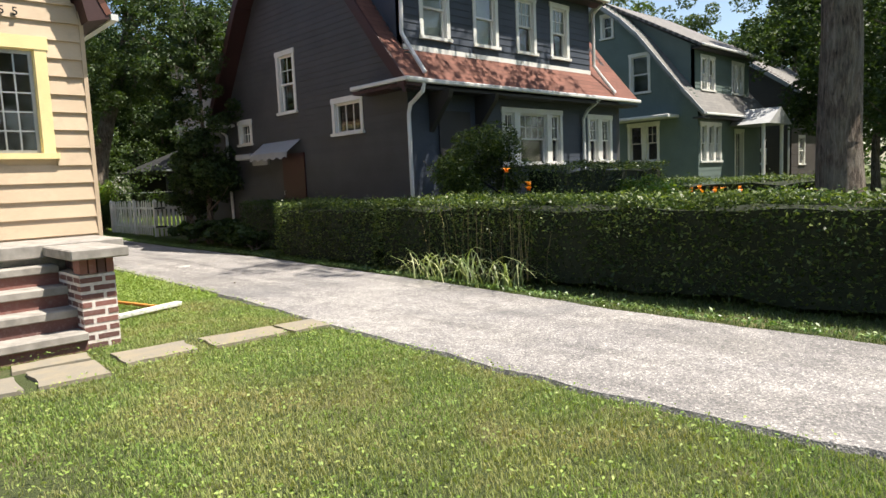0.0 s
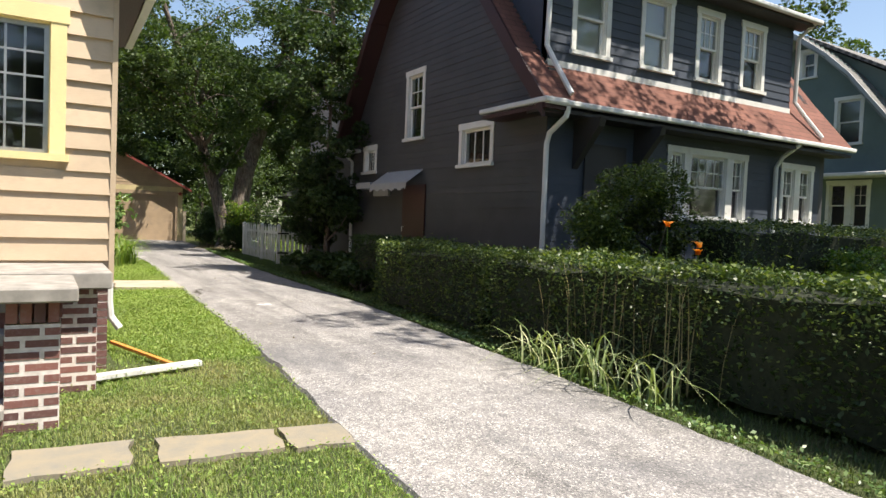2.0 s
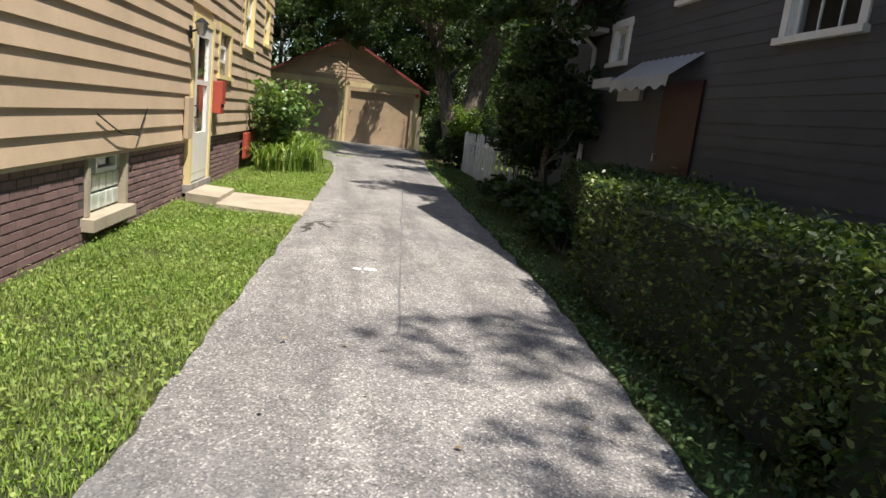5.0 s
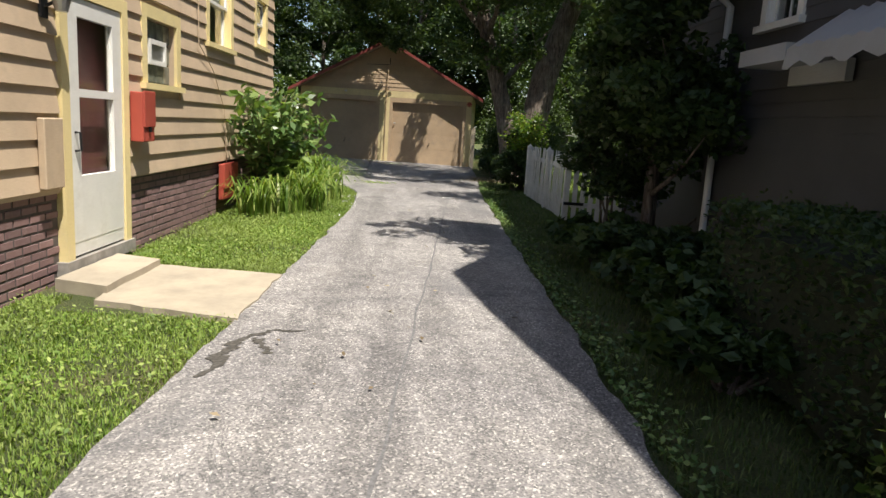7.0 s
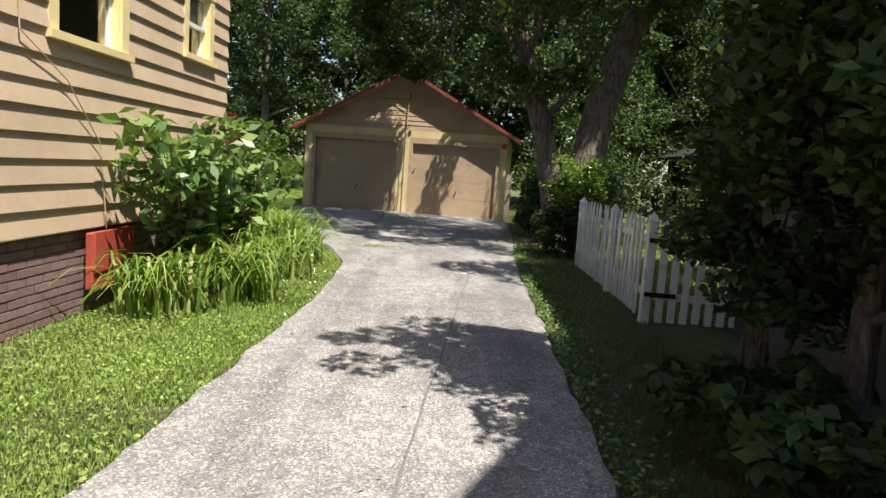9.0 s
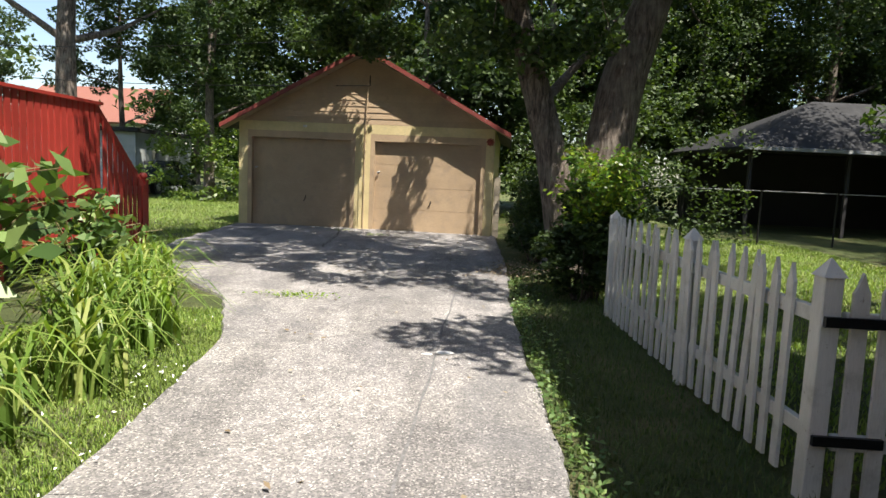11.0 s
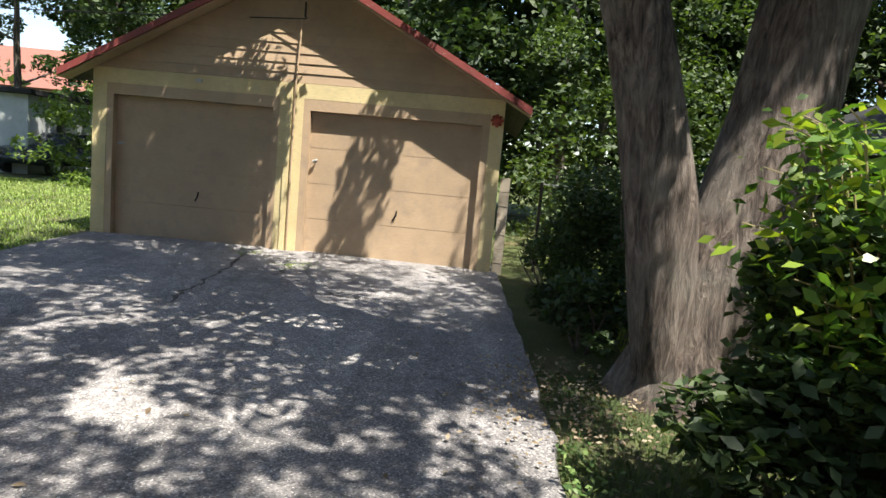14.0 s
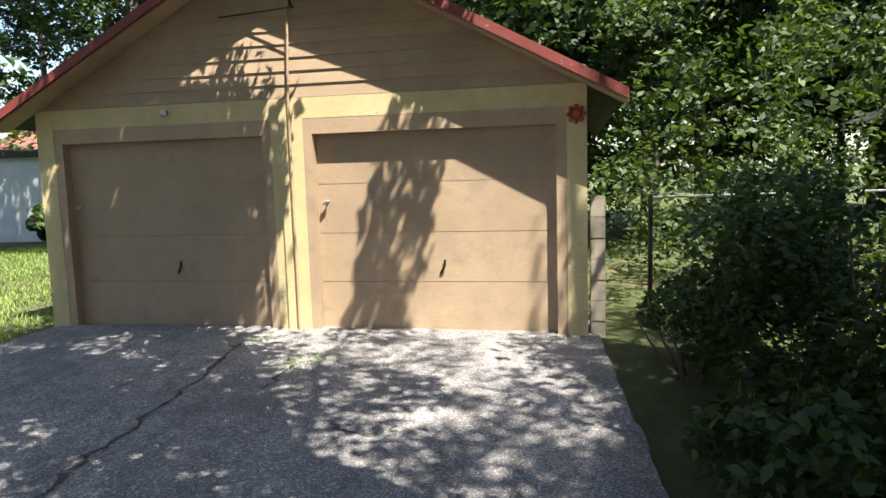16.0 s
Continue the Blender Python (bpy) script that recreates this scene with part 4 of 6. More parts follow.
def porch():
    """Concrete landing and steps between brick piers before the front door."""
    p = thing("front_steps", "concrete steps and landing on brown brick piers", "steps", pose(0, 0, 0))
    part("landing", boxed(-2.0, 7.75, 0.88, 2.56, 8.735, 1.02, bev=0.012), M_STONE, p)
    part("pier_cap", boxed(1.76, 6.77, 0.90, 2.28, 7.745, 1.0, bev=0.012), M_STONE, p)
    base = part("pier", boxed(1.88, 6.95, -0.05, 2.16, 7.88, 0.738), M_MORTAR, p)
    base2 = part("porch_base", boxed(-1.9, 7.92, -0.05, 2.44, 8.7, 0.88), M_MORTAR, p)
    for f, u1, par in ((Face((1.86, 6.93, 0), (1, 0, 0), (0, -1, 0)), 0.32, base), (Face((2.18, 6.93, 0), (0, 1, 0), (1, 0, 0)), 0.97, base), (Face((1.86, 6.93, 0), (0, 1, 0), (-1, 0, 0)), 0.97, base),
                       (Face((2.2, 7.9, 0), (1, 0, 0), (0, -1, 0)), 0.26, base2), (Face((2.46, 7.9, 0), (0, 1, 0), (1, 0, 0)), 0.82, base2)):
        bricks(f, par, M_BRICK, 0.0, u1, 0.02, 0.74 if par is base else 0.87, 0.08, 0.225, M_MORTAR, keep=lambda u, z: True, proud=0.003, gap=0.023)
    for k in range(4):   # soldier course on the pier
        part("brick", boxed(1.865 + 0.08 * k, 6.915, 0.75, 1.933 + 0.08 * k, 7.13, 0.895, bev=0.004), M_BRICK, base)
    for k in range(7):
        part("brick", boxed(1.98, 7.15 + 0.1 * k, 0.75, 2.195, 7.24 + 0.1 * k, 0.895, bev=0.004), M_BRICK, base)
    for k in range(4):
        part("riser", boxed(-1.2, 6.86 + 0.26 * k, -0.02, 1.86, 7.9, 0.13 + 0.2 * k), M_BRICK, p, "brick riser")
        part("tread", boxed(-1.2, 6.82 + 0.26 * k, 0.13 + 0.2 * k, 1.865, 7.2 + 0.26 * k, 0.21 + 0.2 * k, bev=0.01), M_STONE, p)
    return p


beige_house()
porch()


def gambrel(prof, z):
    """The range along y of a gambrel wall at a height, from its half profile of (y, z) points front and back."""
    f, b = prof
    return (float(np.interp(z, [p[1] for p in f], [p[0] for p in f])), float(np.interp(z, [p[1] for p in b], [p[0] for p in b])))


def dutch_house(name_label, m, W, front_prof, back_prof, mats, dorm, side_wins, front_wins, dormer_wins, detail=True, over=0.45, rake=0.3):
    """A Dutch colonial: gambrel ends, a flared lower roof over the front, and a long shed dormer."""
    S, F, RF, TR, RK = mats
    h = thing("house", name_label, "house", m)
    side = Face((0, 0, 0), (0, 1, 0), (-1, 0, 0))
    front = Face((0, 0, 0), (1, 0, 0), (0, -1, 0))
    apex = front_prof[-1][1]
    lo, hi = 0.0, max(p[0] for p in back_prof)
    eave = front_prof[0][1]
    out = lambda z: (lo, hi) if z < eave + 0.3 else tuple(a + s for a, s in zip(gambrel((front_prof, back_prof), z), (0.02, -0.02)))
    out2 = lambda z: (max(lo, out(z)[0]), min(hi, out(z)[1]))
    sh = [window(h, side, *w[:4], M_WHITE, M_WHITE, trim=0.1, cols=w[4], rows=w[5], double=w[6]) for w in side_wins]
    wall_slab(side, h, "side_wall", S, sh, out2, -0.1, apex - 0.05, 0.18, 0.12)
    sb = part("water_table", side.boxed(0, 0, 0.55, hi, 0.03, 0.62), S, h)
    siding(side, sb, S, side_wins, out2, 0.62, apex - 0.12, 0.135 if detail else 0.2, 0.016, separate=detail)
    fh = [window(h, front, *w[:4], M_WHITE, M_WHITE, trim=0.1, cols=w[4], rows=w[5], double=w[6], blind=w[7]) for w in front_wins]
    wall_slab(front, h, "front_wall", F, fh, lambda z: (0.18, W), -0.1, eave + 0.1)
    siding(front, part("front_water_table", front.boxed(0, 0, 0.55, W, 0.03, 0.62), F, h), F, [w[:4] for w in front_wins], lambda z: (0.0, W), 0.62, eave, 0.135 if detail else 0.2, 0.016, separate=False)
    # far end and back
    bm = bmesh.new()
    pts = [(W, 0, -0.1)] + [(W, max(p[0], 0), p[1]) for p in front_prof] + [(W, p[0], p[1]) for p in reversed(back_prof[:-1])] + [(W, hi, -0.1)]
    prism(bm, pts, (0.18, 0, 0))
    box(bm, 0.18, hi - 0.18, -0.1, W, hi - 0.005, back_prof[0][1])
    part("far_walls", bm, S, h)
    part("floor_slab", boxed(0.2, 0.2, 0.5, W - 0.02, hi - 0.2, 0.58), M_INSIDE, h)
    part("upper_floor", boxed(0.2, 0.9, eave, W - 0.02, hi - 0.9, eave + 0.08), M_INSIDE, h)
    # roofs
    for prof, sgn in ((front_prof, 1), (back_prof, -1)):
        for (y0, z0), (y1, z1) in zip(prof, prof[1:]):
            roof_slab(h, (-over, y0, z0), (W + over, y0, z0), (W + over, y1, z1), (-over, y1, z1), 0.12, RF)
            bm = bmesh.new()
            prism(bm, ((-over - 0.03, y0, z0 + 0.02), (-over - 0.03, y1, z1 + 0.02), (-over - 0.03, y1, z1 - rake - 0.04), (-over - 0.03, y0, z0 - rake)), (0.05, 0, 0))
            part("rake_board", bm, RK, h)
            bm = bmesh.new()
            o = 0.12 * math.hypot(y1 - y0, z1 - z0) / abs(y1 - y0) + 0.006
            prism(bm, ((-over + 0.02, y0, z0 - o), (-over + 0.02, y1, z1 - o), (-over + 0.02, y1, z1 - o - 0.03), (-over + 0.02, y0, z0 - o - 0.03)), (over - 0.02, 0, 0))
            part("rake_soffit", bm, RK, h)
    y0, z0 = front_prof[0]
    part("gutter", boxed(-over, y0 - 0.1, z0 - 0.1, W + over, y0, z0 - 0.01, bev=0.02), M_ALU, h)
    part("front_soffit", boxed(-over + 0.02, y0 + 0.0, z0 - 0.2, W + over - 0.02, -0.005, z0 - 0.14), M_DARKWOOD, h)
    if not dorm:
        return h
    # dormer
    dx0, dx1, dy, dz0, dz1 = dorm
    df = Face((0, dy, 0), (1, 0, 0), (0, -1, 0))
    dh = [window(h, df, *w[:4], M_WHITE, M_WHITE, trim=0.1, cols=w[4], rows=w[5], blind=w[7]) for w in dormer_wins]
    wall_slab(df, h, "dormer_wall", F, dh, lambda z: (dx0, dx1), dz0, dz1, 0.15)
    siding(df, part("dormer_skirt", df.boxed(dx0, 0, dz0 + 0.02, dx1, 0.035, dz0 + 0.14), TR, h, "white skirt board"), F, [w[:4] for w in dormer_wins], lambda z: (dx0, dx1), dz0 + 0.14, dz1, 0.15, 0.022, separate=detail)
    ridge = front_prof[-1]
    for x in (dx0, dx1 - 0.1):
        bm = bmesh.new()
        prism(bm, ((x, dy + 0.002, dz0 - 0.1), (x, dy + 0.002, dz1), (x, ridge[0], ridge[1] - 0.1), (x, ridge[0], dz0 - 0.1)), (0.1, 0, 0))
        part("dormer_cheek", bm, F, h)
    roof_slab(h, (dx0 - 0.3, dy - 0.4, dz1 - 0.03), (dx1 + 0.3, dy - 0.4, dz1 - 0.03), (dx1 + 0.3, ridge[0], ridge[1] + 0.06), (dx0 - 0.3, ridge[0], ridge[1] + 0.06), 0.1, RF, "dormer_roof")
    part("dormer_gutter", boxed(dx0 - 0.3, dy - 0.5, dz1 - 0.11, dx1 + 0.3, dy - 0.4, dz1 - 0.02, bev=0.02), M_ALU, h)
    part("dormer_soffit", boxed(dx0 - 0.25, dy - 0.39, dz1 - 0.16, dx1 + 0.25, dy - 0.002, dz1 - 0.12), M_DARKWOOD, h)
    return h


BF = [(-0.45, 3.5), (0.45, 4.55), (2.15, 6.67), (2.9, 7.4), (4.0, 8.25)]
BB2 = [(8.0, 3.45), (5.96, 6.33), (4.9, 7.4), (4.0, 8.25)]
black = dutch_house("charcoal gambrel house with maroon rakes, white windows and red-brown roof", pose(9.0, 10.15, 0), 7.8, BF, BB2, (M_CHAR, M_NAVY, M_SH_RED, M_WHITE, M_MAROON),
                    (0.05, 6.75, 0.15, 4.12, 6.1),
                    [(1.45, 2.62, 2.6, 3.42, 3, 1, False), (4.05, 3.32, 4.9, 4.82, 2, 2, True), (6.35, 2.68, 7.1, 3.34, 2, 2, False), (3.6, 7.04, 4.2, 7.7, 2, 2, False)],
                    [(2.85, 1.78, 3.4, 3.1, 2, 2, True, 0), (3.4, 1.78, 4.65, 3.1, 4, 2, True, 0), (4.65, 1.78, 5.2, 3.1, 2, 2, True, 0), (6.35, 1.8, 6.95, 3.06, 2, 2, True, 0), (6.95, 1.8, 7.55, 3.06, 2, 2, True, 0)],
                    [(0.54, 4.45, 1.42, 5.8, 1, 1, True, 1.0), (2.15, 4.45, 3.0, 5.8, 1, 1, True, 1.0), (3.65, 4.45, 4.42, 5.8, 3, 2, True, 0.5), (5.0, 4.45, 5.8, 5.8, 3, 2, True, 0.5)])
def black_extras(h):
    # corner return of the eave
    part("eave_return", boxed(-0.5, -0.56, 3.42, -0.035, 1.25, 3.5, bev=0.015), M_ALU, h)
    part("return_soffit", boxed(-0.46, -0.5, 3.33, -0.035, 1.2, 3.395), M_MAROON, h)
    part("downspout", tubed([(0.0, -0.5, 3.4), (-0.02, -0.48, 3.25), (-0.06, -0.14, 3.02), (-0.06, -0.08, 2.85), (-0.06, -0.08, 0.1)], 0.045, 8), M_ALU, h)
    part("downspout", tubed([(0.1, -0.25, 6.02), (0.0, 0.05, 5.75), (-0.02, 0.07, 4.45), (0.03, -0.1, 4.15), (0.12, -0.42, 3.62)], 0.045, 8), M_ALU, h)
    part("downspout", tubed([(6.9, -0.25, 6.02), (6.82, 0.05, 5.75), (6.84, 0.07, 4.4), (6.95, -0.1, 4.1), (7.1, -0.42, 3.62)], 0.045, 8), M_ALU, h)
    part("downspout", tubed([(6.2, -0.5, 3.4), (6.1, -0.2, 3.15), (6.08, -0.08, 2.95), (6.08, -0.08, 0.1)], 0.045, 8), M_ALU, h)
    part("downspout", tubed([(-0.3, 7.76, 3.2), (-0.09, 7.68, 3.0), (-0.07, 7.66, 0.3)], 0.04, 8), M_ALU, h)
    part("rear_eave", boxed(-0.45, 7.25, 3.22, -0.035, 8.1, 3.3, bev=0.015), M_ALU, h)
    # front door in its dark recess, brackets
    part("front_door", boxed(0.8, -0.06, 0.6, 1.75, -0.025, 2.95), M_DARKWOOD, h, "dark wooden front door")
    for x in (0.55, 1.95):
        bm = bmesh.new()
        prism(bm, ((x, -0.02, 3.3), (x, -0.65, 3.3), (x, -0.6, 3.15), (x, -0.02, 2.5)), (0.12, 0, 0))
        part("bracket", bm, M_DARKWOOD, h, "dark eave bracket")
    # side door and its awning
    d = part("side_door", boxed(-0.05, 3.85, 0.5, -0.02, 4.85, 2.32), M_DOORRED, h, "dark red side door")
    part("door_handle", tubed([(-0.05, 4.75, 1.4), (-0.1, 4.75, 1.4), (-0.1, 4.75, 1.3)], 0.012, 6), M_STEEL, d)
    bm = bmesh.new()
    n = 22
    y0, y1 = 4.0, 5.8
    top = [bm.verts.new((-0.02, y0 + (y1 - y0) * i / n, 2.64 + (0.025 if i % 2 else 0))) for i in range(n + 1)]
    low = [bm.verts.new((-0.42, y0 + (y1 - y0) * i / n, 2.34 + (0.025 if i % 2 else 0))) for i in range(n + 1)]
    lip = [bm.verts.new((-0.44, v.co.y, 2.2 + 0.03 * math.sin(i * 1.4))) for i, v in enumerate(low)]
    for a, b in ((top, low), (low, lip)):
        for i in range(n):
            bm.faces.new((a[i], a[i + 1], b[i + 1], b[i]))
    bmesh.ops.solidify(bm, geom=bm.faces[:], thickness=0.012)
    part("awning", bm, M_ALU, h, "ribbed white metal awning over the side door")
    part("awning_beam", boxed(-0.42, 5.82, 2.26, -0.03, 6.6, 2.4), M_LGREY, h, "weathered white porch beam")
    part("awning_panel", boxed(-0.1, 5.5, 2.1, -0.035, 6.3, 2.27), M_LGREY, h)
    # chimney
    c = part("chimney", boxed(5.6, 3.5, 6.5, 6.4, 4.3, 9.0), M_CHIM, h)
    part("chimney_cap", boxed(5.53, 3.43, 9.0, 6.47, 4.37, 9.1, bev=0.02), M_CONC, c)
    # rear wing
    w = part("rear_wing", boxed(0.25, 8.02, -0.1, 5.5, 11.85, 3.3), M_CHAR, h, "charcoal ground floor of the rear wing")
    part("rear_wing_upper", boxed(0.25, 8.02, 3.31, 5.5, 11.85, 5.75), M_LGREY, h, "pale grey upper floor of the rear wing")
    siding(Face((0.25, 8.02, 0), (0, 1, 0), (-1, 0, 0)), w, M_CHAR, [], lambda z: (0, 3.83), 0.5, 3.3, 0.16, 0.02)
    siding(Face((0.25, 8.02, 0), (0, 1, 0), (-1, 0, 0)), w, M_LGREY, [], lambda z: (0, 3.83), 3.3, 5.7, 0.16, 0.02)
    roof_slab(h, (-0.1, 8.0, 5.72), (-0.1, 12.2, 5.72), (5.8, 12.2, 6.3), (5.8, 8.0, 6.3), 0.14, M_SH_DARK, "wing_roof")


black_extras(black)

green = dutch_house("grey-green gambrel house with white windows and grey roof", pose(23.8, 11.0, 0), 5.7, BF, BB2, (M_GREEN_S, M_GREEN_S, M_SH_GREY, M_WHITE, M_LGREY),
                    (0.5, 5.5, 0.35, 4.2, 6.05),
                    [(1.5, 1.87, 2.15, 3.35, 2, 2, True), (2.15, 1.87, 2.85, 3.35, 1, 1, True), (1.85, 4.5, 2.75, 6.0, 1, 1, True), (3.4, 6.8, 4.0, 7.75, 1, 1, True)],
                    [(0.15, 1.75, 0.75, 3.2, 2, 2, True, 0), (0.75, 1.75, 1.35, 3.2, 2, 2, True, 0), (1.35, 1.75, 1.95, 3.2, 2, 2, True, 0), (3.2, 0.8, 4.1, 3.0, 2, 3, False, 0)],
                    [(0.95, 4.45, 1.55, 5.75, 2, 1, True, 0), (1.6, 4.45, 2.2, 5.75, 2, 1, True, 0), (3.75, 4.45, 4.35, 5.75, 2, 1, True, 0), (4.4, 4.45, 5.0, 5.75, 2, 1, True, 0)], detail=False, rake=0.12)
part("side_porch_roof", boxed(-0.9, 0.7, 3.42, -0.02, 3.2, 3.54, bev=0.02), M_ALU, green, "white flat hood over the side windows")
for x in (2.7, 4.6):
    part("porch_post", tubed([(x, -1.3, 0), (x, -1.3, 3.1)], 0.07, 8), M_WHITE, green)
bm = bmesh.new()
prism(bm, ((2.45, -1.6, 3.1), (4.85, -1.6, 3.1), (3.65, -1.6, 3.75)), (0, 1.5, 0))
part("porch_gable", bm, M_LGREY, green)
brown = dutch_house("dark brown gabled house with pale fascia in tree shade", pose(36.5, 12.0, 0), 6.4, [(-0.8, 4.95), (4.0, 8.4)], [(8.4, 4.95), (4.0, 8.4)], (M_BROWN_S, M_BROWN_S, M_SH_GREY, M_WHITE, M_LGREY),
                    None, [(1.2, 1.6, 2.0, 2.4, 2, 1, False), (3.0, 4.4, 4.0, 5.8, 1, 1, True)], [(1.0, 1.5, 2.0, 3.0, 2, 1, True, 0)], [], detail=False, rake=0.2)
part("downspout", tubed([(-0.3, -0.75, 4.8), (-0.05, 0.1, 4.4), (-0.05, 0.12, 0.2)], 0.05, 8), M_ALU, brown)


def garage():
    g = thing("garage", "two-door garage with taupe doors, yellow piers and a gabled red-edged roof", "garage", pose(1.5, 34.45, 0.19, 0, 0, -5.7))
    W, D, P, A = 6.0, 6.2, 2.45, 4.02
    f = Face((0, 0, 0), (1, 0, 0), (0, -1, 0))
    for a, b in ((0, 0.21), (2.79, 3.14), (5.81, W)):
        part("pier", f.boxed(a, -0.22, -0.1, b, 0.0, P), M_GYEL, g, "faded yellow stucco pier")
    for a, b in ((0.21, 2.79), (3.14, 5.81)):
        part("lintel", f.boxed(a, -0.22, 2.24, b, -0.004, P), M_GYEL, g)
    part("pier_strip", f.boxed(2.9, 0.0, 0.0, 2.98, 0.03, P - 0.02), M_GYEL, g)
    for a, b, lab in ((0.21, 2.79, "taupe sectional door with rust stains"), (3.14, 5.81, "taupe sectional door, sun-bleached")):
        d = part("garage_door", f.boxed(a + 0.1, -0.16, 0.02, b - 0.1, -0.13, 2.1), M_GTAUPE, g, lab)
        for i in range(4):
            z = 0.02 + 0.515 * i
            for j in range(1):
                bm = bmesh.new()
                f.box(bm, a + 0.1, -0.13, z, b - 0.1, -0.115, z + 0.509)
                part("door_section", bm, M_GTAUPE, d)
        bm = bmesh.new()
        for q in ((a, 0, a + 0.1, 2.24), (b - 0.1, 0, b, 2.24), (a + 0.1, 2.08, b - 0.1, 2.24)):
            f.box(bm, q[0], -0.2, q[1], q[2], -0.006, q[3])
        part("door_frame", bm, M_GTAUPE, d)
        lock = tubed([f(a + 0.2, -0.115, 1.38), f(a + 0.2, -0.07, 1.38), f(a + 0.16, -0.06, 1.36)], 0.02, 8)
        part("latch", lock, M_STEEL, d, "dull steel latch")
        part("pull", tubed([f((a + b) / 2 + 0.05, -0.11, 0.62), f((a + b) / 2 + 0.1, -0.085, 0.7), f((a + b) / 2 + 0.1, -0.1, 0.76)], 0.012, 6), M_IRON, d)
    # gable boards
    bm = bmesh.new()
    prism(bm, ((0, 0.18, P), (W, 0.18, P), (W / 2, 0.18, A - 0.05)), (0, -0.15, 0))
    gb = part("gable", bm, M_GTAUPE, g)
    out = lambda z: (max(0, (z - P) / (A - P) * W / 2), min(W, W - (z - P) / (A - P) * W / 2))
    siding(Face((0, 0.03, 0), (1, 0, 0), (0, -1, 0)), gb, M_GTAUPE, [], out, P + 0.005, A - 0.1, 0.135, 0.022)
    bm = bmesh.new()
    for x in (0, W - 0.2):
        box(bm, x, 0.23, -0.1, x + 0.2, D, P)
    box(bm, 0.2, D - 0.2, -0.1, W - 0.2, D, P)
    part("side_walls", bm, M_GYEL, g)
    bm = bmesh.new()
    prism(bm, ((0.0, D, P), (W, D, P), (W / 2, D, A - 0.05)), (0, -0.15, 0))
    part("back_gable", bm, M_GTAUPE, g)
    s = (A - P) / (W / 2)
    for sg, x0 in ((1, -0.36), (-1, W + 0.36)):
        z0 = P - 0.36 * s + 0.06
        roof_slab(g, (x0, -0.28, z0), (x0, D + 0.3, z0), (W / 2, D + 0.3, A + 0.1), (W / 2, -0.28, A + 0.1), 0.06, M_SH_DARK)
        bm = bmesh.new()
        prism(bm, ((x0, -0.3, z0 + 0.03), (W / 2, -0.3, A + 0.13), (W / 2, -0.3, A + 0.03), (x0, -0.3, z0 - 0.07)), (0, 0.03, 0))
        part("rake_board", bm, M_REDTRIM, g, "faded red roof edge, paint flaking")
        bm = bmesh.new()
        prism(bm, ((x0, -0.26, z0 - 0.07), (W / 2, -0.26, A + 0.03), (W / 2, -0.26, A + 0.01), (x0, -0.26, z0 - 0.09)), (0, 0.26, 0))
        part("rake_soffit", bm, M_GTAUPE, g)
    part("wire_bracket", tubed([f(W / 2 + 0.1, 0.0, 3.35), f(W / 2 + 0.1, 0.06, 3.35), f(W / 2 + 0.1, 0.06, 3.55)], 0.015, 6), M_IRON, g)
    part("conduit", tubed([f(W / 2 + 0.02, 0.04, 0.02), f(W / 2 + 0.02, 0.04, P), f(W / 2 + 0.06, 0.03, 3.4)], 0.014, 6), M_GTAUPE, g)
    bm = bmesh.new()
    bmesh.ops.create_cone(bm, cap_ends=True, segments=16, radius1=0.062, radius2=0.035, depth=0.06, matrix=Matrix.Translation(f(5.9, 0.03, 2.16)) @ Matrix.Rotation(radians(90), 4, "X"))
    md = part("medallion", bm, M_REDBOX, g, "small red ornate medallion on the pier")
    for k in range(8):
        a = math.tau * k / 8
        pb = bmesh.new()
        bmesh.ops.create_icosphere(pb, subdivisions=1, radius=0.026, matrix=Matrix.Translation(f(5.9 + 0.07 * math.cos(a), 0.03, 2.16 + 0.07 * math.sin(a))))
        part("petal", pb, M_REDBOX, md)
    for k in range(7):
        part("concrete_block", f.boxed(6.03, -0.3, 0.205 * k - 0.05, 6.17, -0.06 + 0.006 * (k % 2), 0.205 * k + 0.148), M_CONC, g)
    part("junction_box", f.boxed(1.55, 0.0, 2.34, 1.63, 0.03, 2.39), M_STEEL, g)
    return g


garage()

# ---- boundary plants, rough order of size ----
hedge("dense clipped privet hedge with sunlit crest beside driveway", 6.95, -3.0, 7.95, 8.9, 1.15, dens=1100)
hedge("dense clipped privet hedge with sunlit crest beside driveway", 7.05, 9.0, 7.95, 12.35, 1.12, dens=1000)
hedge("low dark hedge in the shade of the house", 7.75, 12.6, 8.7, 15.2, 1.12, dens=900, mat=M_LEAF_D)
hedge("clipped hedge before the porch", 10.2, 7.4, 14.5, 8.3, 1.65, dens=500)
hedge("long clipped hedge along the next garden", 15.5, 4.5, 17.0, 9.5, 1.2, dens=400)
bush("round dark green shrub beside the porch", 9.45, 8.65, 0.05, 1.05, 0.85, 2.65, 24000, 0.06, M_HEDGE, lumps=46)
# two added fill bushes: dark leaf colour stands in for the shrub's own shade
bush("added leaf core of the bright shrub, darkened for inner shade", 8.32, 27.05, 0.1, 0.5, 0.5, 1.8, 9000, 0.075, M_LEAF_D, lumps=34)
bush("added low leaves at the bright shrub's foot, darkened for shade", 8.12, 26.85, 0.1, 0.62, 0.55, 1.0, 5500, 0.075, M_LEAF_D, lumps=30)
bush("dense dark bush beside the garage", 8.85, 31.2, 0.15, 1.3, 1.6, 1.95, 22000, 0.06, M_LEAF_D)
